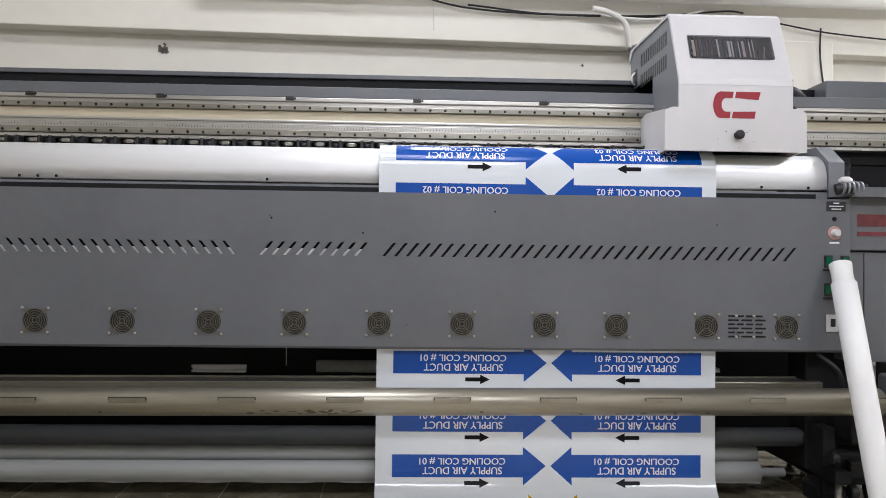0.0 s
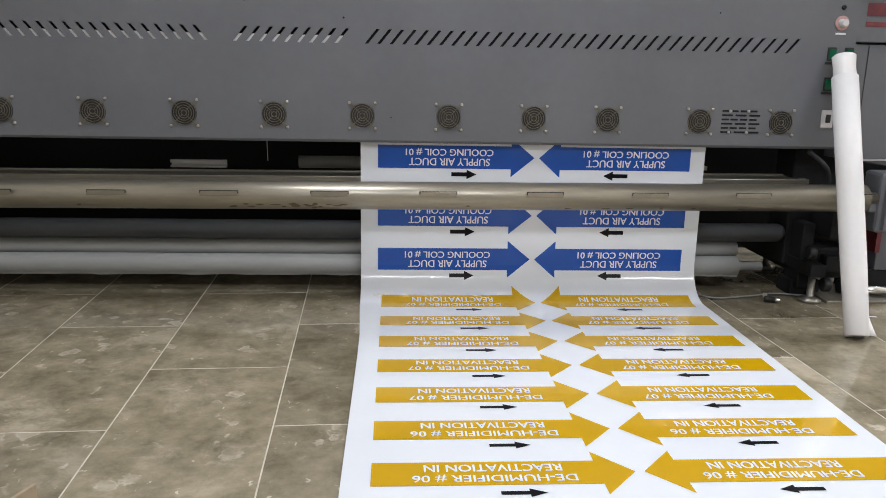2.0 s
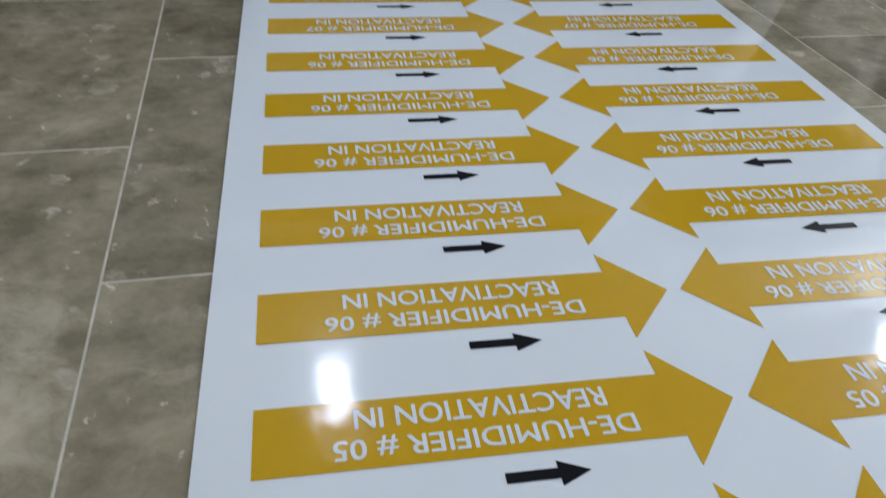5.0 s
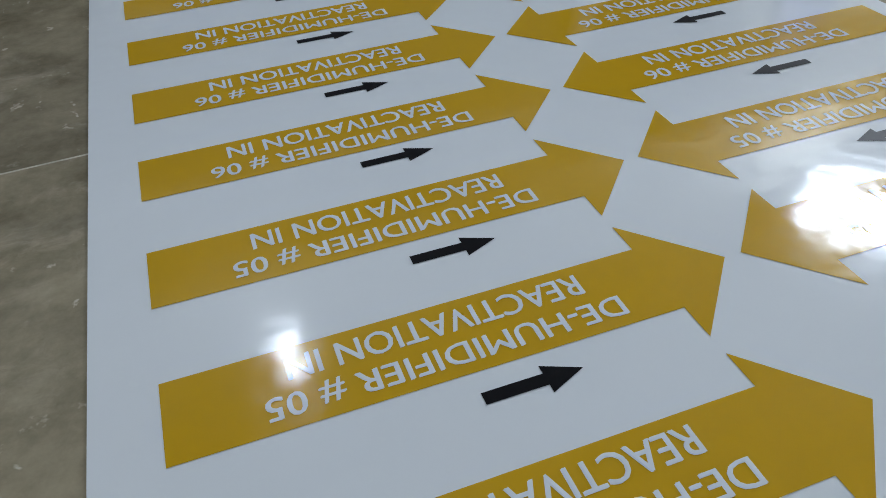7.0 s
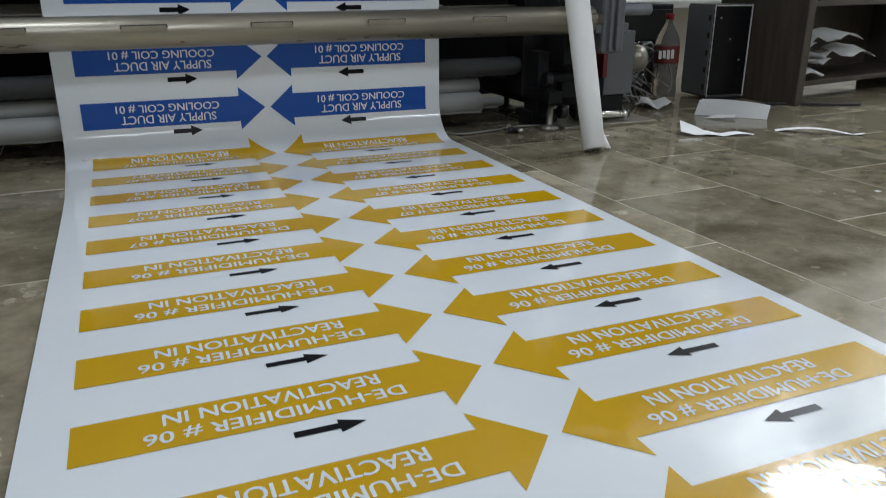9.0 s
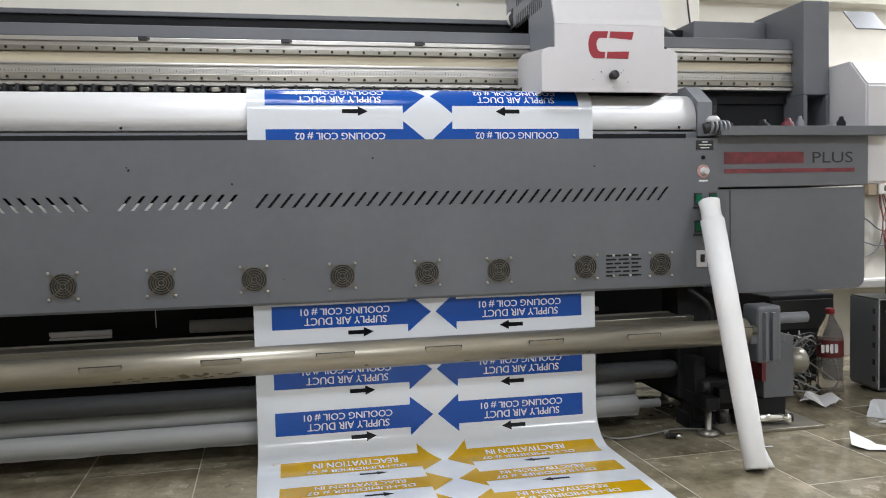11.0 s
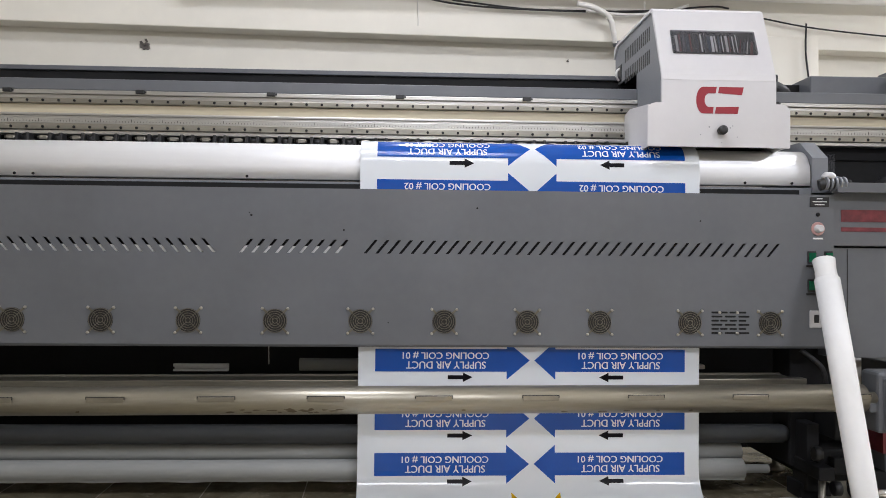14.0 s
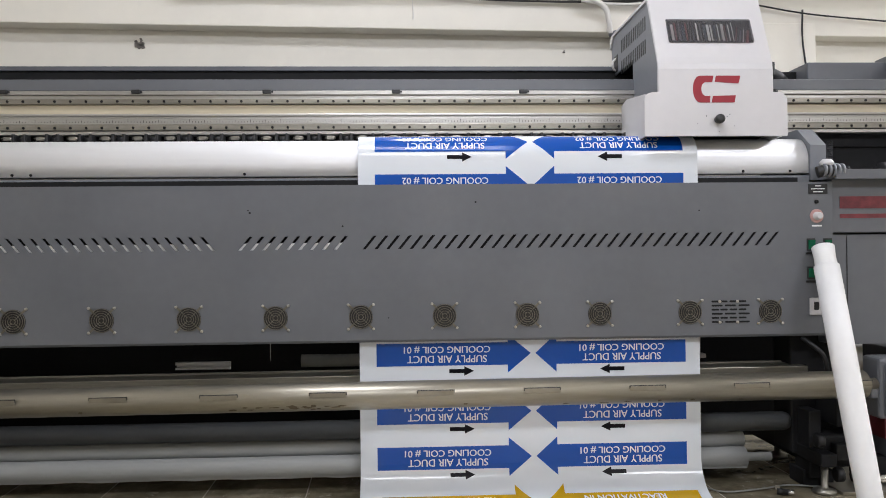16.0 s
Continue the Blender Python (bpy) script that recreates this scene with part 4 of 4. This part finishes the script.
part("duct", box(0, 1.56, 0, .06, 0, .045, .004), M_PVC, ws)
part("duct_lid", box(-.001, 1.561, -.004, .0, .006, .039, .002), M_PVC, ws)
random.seed(11)
for n in range(44):
    p0 = Vector((1.80 + .3 * random.random(), 0.30 + .25 * random.random(), 0.008))
    pts = [p0 + Vector((random.uniform(-.14, .16), random.uniform(-.06, .10), random.uniform(0.0, .22))) for _ in range(6)]
    pts[0] = p0
    for q in pts:
        q.z = max(q.z, .008)
        q.x = min(q.x, 2.12)
    cb = part("loose_cable", tube_along(pts, random.choice((.002, .003, .004)), 5, 5), random.choice((M_RUBBER, M_RUBBER, M_CASE, M_STEEL, M_ROLL)))
    tagged(cb, "tangled dusty cable on the floor under the printer end", "cable", "cable tangle")
for pts, m, r, lb in (([(2.16, 0.16, .005), (2.10, 0.10, .005), (2.25, 0.06, .005), (2.45, 0.10, .005), (2.60, 0.02, .005), (2.75, -.04, .005)], M_RUBBER, .005, "black cable lying on the tiles by the desk"),
                      ([(1.045, 0.06, .006), (1.10, 0.00, .005), (1.22, 0.02, .005), (1.32, 0.05, .005), (1.42, 0.02, .006)], M_ROLL, .0028, "thin white cable lying on the tiles under the printer"),
                      ([(1.36, 0.03, .47), (1.41, 0.0, .42), (1.43, 0.01, .36), (1.45, .05, .31)], M_RUBBER, .007, "black cable hanging under the panel end")):
    tagged(part("floor_cable", tube_along(pts, r, 8, 8), m), lb, "cable")
nt_ = thing("metal_nut", "small dark metal fitting lying on the tiles", "metal fitting", pose(1.268, -0.032, 0.0, 0, 0, -25))
part("fitting_body", lathe([(-.020, .006), (-.019, .0105), (-.004, .0105), (-.003, .0085), (.012, .0085), (.012, .006)], "x", 14), M_BLACK, nt_).matrix_basis = pose(0, 0, .0105)
part("metal_end", lathe([(.012, .004), (.012, .0095), (.026, .0095), (.028, .006)], "x", 6), M_CHROME, nt_, "bright metal end").matrix_basis = pose(0, 0, .0098)
part("metal_pin", join(box(-.024, -.012, -.003, .003, .016, .028, .001)), M_SCREW, nt_)


def scrap(label, outline, curl, at, name="paper_scrap", material=M_PAPER):
    """A curled sheet cut to an outline, lying on the floor."""
    b = bmesh.new()
    vs = [b.verts.new((x, y, 0)) for x, y in outline]
    b.faces.new(vs)
    x0, x1 = min(p[0] for p in outline), max(p[0] for p in outline)
    for i in range(1, 10):
        bmesh.ops.bisect_plane(b, geom=b.verts[:] + b.edges[:] + b.faces[:], plane_co=(x0 + (x1 - x0) * i / 10, 0, 0), plane_no=(1, .35, 0))
    for v in b.verts:
        v.co.z = 0.001 + max(0.0, curl(v.co.x, v.co.y))
    ob = part(name, b, material)
    ob.matrix_basis = at
    s = ob.modifiers.new("thick", "SOLIDIFY")
    s.thickness = 0.0006
    return tagged(ob, label, "paper", "paper scraps on the floor")


scrap("torn white paper scrap with a raised corner on the tiles", [(0, .02), (.05, -.05), (.16, -.035), (.215, -.055), (.20, -.075), (.10, -.085), (.02, -.075), (-.02, -.05)], lambda x, y: .040 * max(0, 1 - abs(x - .015) / .09) * max(0.0, min(1.0, (y + .075) / .08)) + .006 * abs(math.sin(x * 30)), pose(1.765, -0.215, 0, 0, 0, -18))
scrap("curled offcut of grey film standing on its edge", [(0, 0), (.24, -.02), (.25, .05), (.02, .07)], lambda x, y: .050 * min(1, max(0, y / .035)) * (1 - (x - .1) ** 2 * 10), pose(2.02, 0.03, 0, 0, 0, -42), material=M_FILM)
scrap("small white paper piece lying on the tiles", [(0, 0), (.10, -.02), (.11, .03), (.05, .055)], lambda x, y: .01 * x / .1, pose(2.0, -0.04, 0, 0, 0, -35))
scrap("long twisted white paper strip on the tiles", [(0, 0), (.12, -.01), (.25, .0), (.26, .02), (.12, .02), (.0, .035)], lambda x, y: .015 * abs(math.sin(x * 14)), pose(2.05, -0.32, 0, 0, 0, -40))
scrap("crumpled white paper lying beside the tangled cables", [(0, 0), (.11, -.03), (.15, .03), (.12, .09), (.03, .08)], lambda x, y: .018 * abs(math.sin(x * 40)) + .016 * abs(math.sin(y * 45 + 1)), pose(1.90, 0.22, 0, 0, 0, -30))
scrap("thin white paper strip on the tiles by the tube", [(0, 0), (.09, .004), (.09, .012), (0, .010)], lambda x, y: .001, pose(1.43, -0.17, 0, 0, 0, -12))
scrap("tiny paper fleck on the tiles", [(0, 0), (.014, .002), (.012, .012), (.0, .010)], lambda x, y: .002, pose(1.70, -0.98, 0))

cbx = thing("cardboard_box", "worn brown cardboard flap on the tiles", "cardboard", pose(-0.615, -1.25, 0.0, 0, 0, -20))
part("flap", join(box(-.16, .16, -.10, .10, 0, .006, .001), box(.154, .160, -.10, .10, .004, .085, .001), box(-.16, .16, -.10, -.094, .004, .06, .001)), M_CARD, cbx)

# ---------------------------------------------------------------- desk with monitor
desk = thing("desk", "dark wood desk with moulded top and open shelf", "desk", pose(2.505, 0.060, 0, 0, 0, 11))
part("side_panel", box(0, .028, 0, .375, 0, .755, .003), M_WOOD, desk)
part("side_panel", box(1.05, 1.078, 0, .34, 0, .755, .003), M_WOOD, desk)
part("back_panel", box(.028, 1.05, .322, .338, 0.05, .755), M_WOOD, desk)
part("shelf", box(.028, 1.05, .03, .32, .36, .38, .002), M_WOOD, desk)
part("shelf", box(.028, 1.05, .03, .32, .06, .08, .002), M_WOOD, desk)
part("stile", box(-.002, .045, -.014, .002, 0, .755, .004), M_WOOD, desk)
part("top_moulding", join(box(-.022, 1.10, -.030, .345, .755, .775, .006), box(-.012, 1.09, -.02, .345, .735, .757, .006)), M_WOOD, desk)
part("tabletop", box(-.030, 1.11, -.040, .36, .775, .800, .006), M_WOODT, desk, "worn olive desk top")
random.seed(3)
DM = pose(2.505, 0.060, 0, 0, 0, 11)
for i in range(7):
    x, y = .06 + .12 * (i % 4), .035 + .03 * (i % 3)
    scrap("crumpled white paper stuffed in the desk shelf", [(0, 0), (.20, .02), (.22, .14), (.02, .16)], lambda x, y, i=i: .025 * abs(math.sin(x * 17 + i)) + .03 * abs(math.sin(y * 13 + 2 * i)), DM @ pose(x, y, .0805 + .022 * i, 0, 0, 6 * (i % 3) - 4), "shelf_paper")
box_i = thing("shelf_device", "black device with vents on the desk shelf", "device", DM @ pose(.10, .12, .381))
part("device_body", box(0, .34, -.08, .18, 0, .16, .006), M_BLACK, box_i)
part("device_vent", join(*[box(.03 + .03 * i, .045 + .03 * i, -.082, -.079, .04, .12) for i in range(9)]), M_GREY, box_i)
mon = thing("monitor", "flat black computer monitor, switched on, standing on the desk", "monitor", pose(2.85, 0.42, 0.80, 0, 0, 20))
part("bezel", prism(rounded(-.27, .27, .10, .42, .012), .035, "y", 0, .003), M_BLACK, mon)
part("screen", box(-.255, .255, -.0015, .001, .117, .405), M_SCREEN, mon, "lit pale screen")
part("screen_band", box(-.255, .255, -.0030, -.0012, .27, .33), M_SCREENB, mon)
part("screen_band", box(-.255, .255, -.0030, -.0012, .117, .127), M_BLACK, mon)
part("stand", join(box(-.03, .03, .035, .06, 0.01, .22, .005), prism(rounded(-.11, .11, -.06, .12, .04), .012, "z", 0, .003)), M_BLACK, mon)

# ---------------------------------------------------------------- wall fittings
sp = thing("switch_board", "white wall switch board with rotary switch and red indicators", "switch board", pose(3.03, 0.858, 0.88))
part("board", box(0, .19, -.03, 0, -.02, .28, .004), M_PVC, sp)
part("rotary_switch", box(.07, .125, -.042, -.03, .085, .145, .004), M_GREY2, sp)
part("switch_lever", box(.092, .103, -.058, -.042, .095, .135, .003), M_BLACK, sp)
for x, z in ((.075, .215), (.045, .0), (.115, .0)):
    part("indicator", box(x, x + .04, -.036, -.03, z, z + .035, .002), M_LED, sp, "red indicator lamp")
dp = thing("drain_pipe", "white plastic pipe running along the wall below the ceiling", "pipe", pose(1, 0.70, 1.82))
pipe = part("pipe", lathe([(-1.74, .046), (-1.74, .060), (-1.68, .062), (-1.66, .056), (-1.2, .056), (-1.19, .060), (-1.13, .060), (-1.12, .056), (3.2, .056)], "x", 24), M_PVC, dp)
pipe.matrix_basis = pose(0, 0, 0.047, 0, -0.6)
fc = thing("conduit_elbow", "white flexible conduit drooping from the pipe into a grey rigid conduit", "conduit", pose(1, 0.75, 1.63))
IVC = Matrix.Translation((-1, -0.75, -1.63))


def fcp(name, b, m):
    b.transform(IVC)
    part(name, b, m, fc)


fcp("flexible_conduit", tube_along([(0.80, 0.70, 1.775), (0.86, 0.70, 1.765), (0.935, 0.72, 1.735), (0.962, 0.74, 1.68), (0.972, 0.755, 1.638)], .0115, 12, 8), M_PVC)
fcp("rigid_conduit", tube_along([(0.968, 0.757, 1.632), (1.44, 0.735, 1.765)], .0105, 10), M_GREY2)
fcp("joint", lathe([(-.02, .017), (.02, .017)], "z", 12), M_PVC)
for pts, m, r, lb in (
        ([(0.02, 0.755, 1.84), (0.30, 0.755, 1.775), (0.75, 0.755, 1.762), (1.10, 0.755, 1.776), (1.38, 0.755, 1.805), (1.46, 0.755, 1.80)], M_RUBBER, .004, "black cable sagging along the wall under the pipe"),
        ([(0.30, 0.76, 1.79), (0.62, 0.76, 1.765), (1.0, 0.76, 1.77), (1.30, 0.76, 1.762), (1.44, 0.76, 1.775)], M_RUBBER, .004, "thin black cable sagging along the wall under the pipe"),
        ([(1.44, 0.75, 1.78), (1.6, 0.755, 1.765), (1.85, 0.755, 1.73), (2.3, 0.755, 1.70)], M_RUBBER, .0035, "black cable running on along the wall"),
        ([(1.40, 0.76, 1.72), (1.385, 0.765, 1.65), (1.40, 0.765, 1.54), (1.43, 0.765, 1.40), (1.44, .765, 1.2)], M_RUBBER, .004, "black cable hanging in front of the pilaster"),
        ([(1.41, 0.76, 1.73), (1.41, 0.765, 1.65), (1.44, 0.765, 1.55), (1.49, 0.765, 1.40), (1.50, .765, 1.2)], M_RUBBER, .004, "black cable hanging in front of the pilaster"),
        ([(1.45, 0.75, 1.76), (1.51, 0.765, 1.70), (1.55, 0.765, 1.58), (1.59, 0.765, 1.40), (1.60, .765, 1.2)], M_RUBBER, .0042, "black cable hanging in front of the pilaster"),
        ([(1.46, 0.75, 1.76), (1.53, 0.765, 1.68), (1.575, 0.765, 1.55), (1.62, 0.765, 1.40), (1.63, .765, 1.2)], M_RUBBER, .0038, "black cable hanging in front of the pilaster"),
        ([(1.44, 0.75, 1.74), (1.50, 0.765, 1.66), (1.53, 0.765, 1.58), (1.54, .765, 1.46), (1.57, .765, 1.2)], M_GREY2, .003, "thin grey cable hanging in front of the pilaster"),
        ([(1.20, 0.76, 1.74), (1.24, 0.765, 1.62), (1.30, 0.765, 1.42), (1.32, .765, 1.2)], M_PVC, .004, "white cable hanging in front of the pilaster"),
        ([(1.80, 0.755, 1.75), (1.805, 0.765, 1.62), (1.83, 0.765, 1.42), (1.84, .765, 1.2)], M_RUBBER, .004, "black cable hanging beside the pilaster"),
        ([(0.16, 0.775, 1.83), (0.165, 0.778, 1.70), (0.163, .778, 1.69)], M_PVC, .002, "short white cord hanging on the wall"),
        ([(1.105, 0.772, 1.82), (1.11, 0.775, 1.72), (1.105, .775, 1.715)], M_PVC, .004, "short white cord hanging on the wall"),
        ([(1.28, 0.74, 1.80), (1.17, 0.75, 1.77), (1.02, 0.75, 1.755), (.85, .75, 1.765)], M_PVC, .006, "white cable draped under the pipe")):
    tagged(part("wall_cable", tube_along(pts, r, 6, 8), m), lb, "cable", "wall cables")
for pts, m, r, lb in (
        ([(2.885, 0.850, 0.775), (2.880, 0.845, 0.72), (2.90, 0.842, 0.66), (2.93, 0.845, 0.60), (2.94, 0.85, 0.50)], M_REDW, .0022, "thin red wire hanging from the wall box"),
        ([(2.895, 0.848, 0.775), (2.905, 0.838, 0.70), (2.92, 0.840, 0.64), (2.91, 0.846, 0.56), (2.95, 0.85, 0.48)], M_REDW, .0022, "thin red wire hanging from the wall box"),
        ([(2.905, 0.850, 0.775), (2.915, 0.842, 0.71), (2.895, 0.840, 0.62), (2.925, 0.85, 0.46)], M_REDW, .0022, "thin red wire hanging from the wall box"),
        ([(2.66, 0.85, 0.70), (2.80, 0.850, 0.655), (2.88, 0.846, 0.60), (3.00, 0.85, 0.575)], M_GREY2, .0035, "thin grey cable along the cream wall"),
        ([(2.70, 0.85, 0.56), (2.81, 0.850, 0.538), (2.88, 0.846, 0.522), (3.00, 0.85, 0.55)], M_GREY2, .0035, "thin grey cable along the cream wall"),
        ([(2.70, 0.85, 0.44), (2.86, 0.845, 0.50), (2.90, 0.846, 0.62), (2.885, 0.85, 0.77)], M_GREY2, .003, "thin grey cable along the cream wall")):
    tagged(part("wall_cable", tube_along(pts, r, 6, 8), m), lb, "cable", "wall cables")
jb = thing("junction_box", "small white wall box on a bare wood block", "junction box", pose(2.80, 0.858, 0.765))
part("wood_block", box(0, .052, -.030, 0, 0, .062, .002), M_CARD, jb, "bare wood block")
part("box_cover", box(.0535, .15, -.036, 0, .004, .066, .004), M_PVC, jb)
M_HOLE = mat("broken_plaster", (0.20, 0.18, 0.16), 0.9, var=0.6, scale=60)
random.seed(8)
for cx, cz, n, s in ((-0.925, 1.588, 14, .020), (0.80, 1.585, 4, .007)):
    hs = []
    for i in range(n):
        a, r = random.uniform(0, 6.28), s * random.random()
        q = s * random.uniform(.15, .45)
        bb = box(-q, q, -.004, .003, -q * 1.2, q, q * .3)
        bb.transform(Matrix.Translation((cx + r * math.cos(a), 0.858, cz + 1.3 * r * math.sin(a))) @ Matrix.Rotation(a, 4, "Y"))
        hs.append(bb)
    tagged(part("wall_chip", join(*hs), M_HOLE), "chipped hole in the plaster of the wall", "plaster damage", kind="structure")
# bits on the printer tray
random.seed(21)
for i in range(9):
    x = 1.50 + .055 * i
    w, h = random.uniform(.012, .028), random.uniform(.025, .065)
    it = thing("tray_item", random.choice(("small ink bottle on the printer tray", "stained cleaning cloth on the printer tray")), "tray clutter", pose(x, 0.03 + .10 * random.random(), 0.964, 0, 0, random.uniform(0, 90)), "clutter on the printer tray")
    part("item_body", lathe([(0, w * .8), (.004, w), (h * .7, w * .95), (h * .85, w * .5), (h, w * .45)], "z", 12), random.choice((M_REDD, M_ROLL, M_DARK, M_GREY2, M_DARK)), it)

# the wall stands at a small angle to the printer
WR = Matrix.Translation((0.2, 0.86, 0)) @ Matrix.Rotation(radians(2.8), 4, "Z") @ Matrix.Translation((-0.2, -0.86, 0))
for ob in list(scene.collection.objects):
    if ob.parent is None and ob.name.split(".")[0] in ("wall_north", "switch_board", "drain_pipe", "conduit_elbow", "wall_cable", "wall_chip", "skirting_duct", "junction_box"):
        ob.matrix_basis = WR @ ob.matrix_basis

# ---------------------------------------------------------------- floor tiles
TW, TL_, ROT = 0.3150, 0.6140, 2.3
tb_ = box(-TW / 2 + .0015, TW / 2 - .0015, -TL_ / 2 + .0019, TL_ / 2 - .0019, -.010, 0.0, .0004, 1)
TILE = mesh_of("tile", tb_, M_TILE)
TM = pose(-0.156, -0.55, 0, 0, 0, ROT)
n = 0
for i in range(-9, 16):
    for j in range(-8, 5):
        u = (i + .5) * TW
        v = (j + .5) * TL_ + (TL_ / 2 if i % 2 == 0 else 0)
        m = TM @ pose(u, v, 0)
        p = m.translation
        if X0 - .10 < p.x < X1 + .10 and Y0 - .2 < p.y < Y1 + .30 and n < 320:
            shared("tile", TILE, floor, m @ pose(0, 0, 0, 0, 0, 180 * ((i * 3 + j) % 2)))
            n += 1
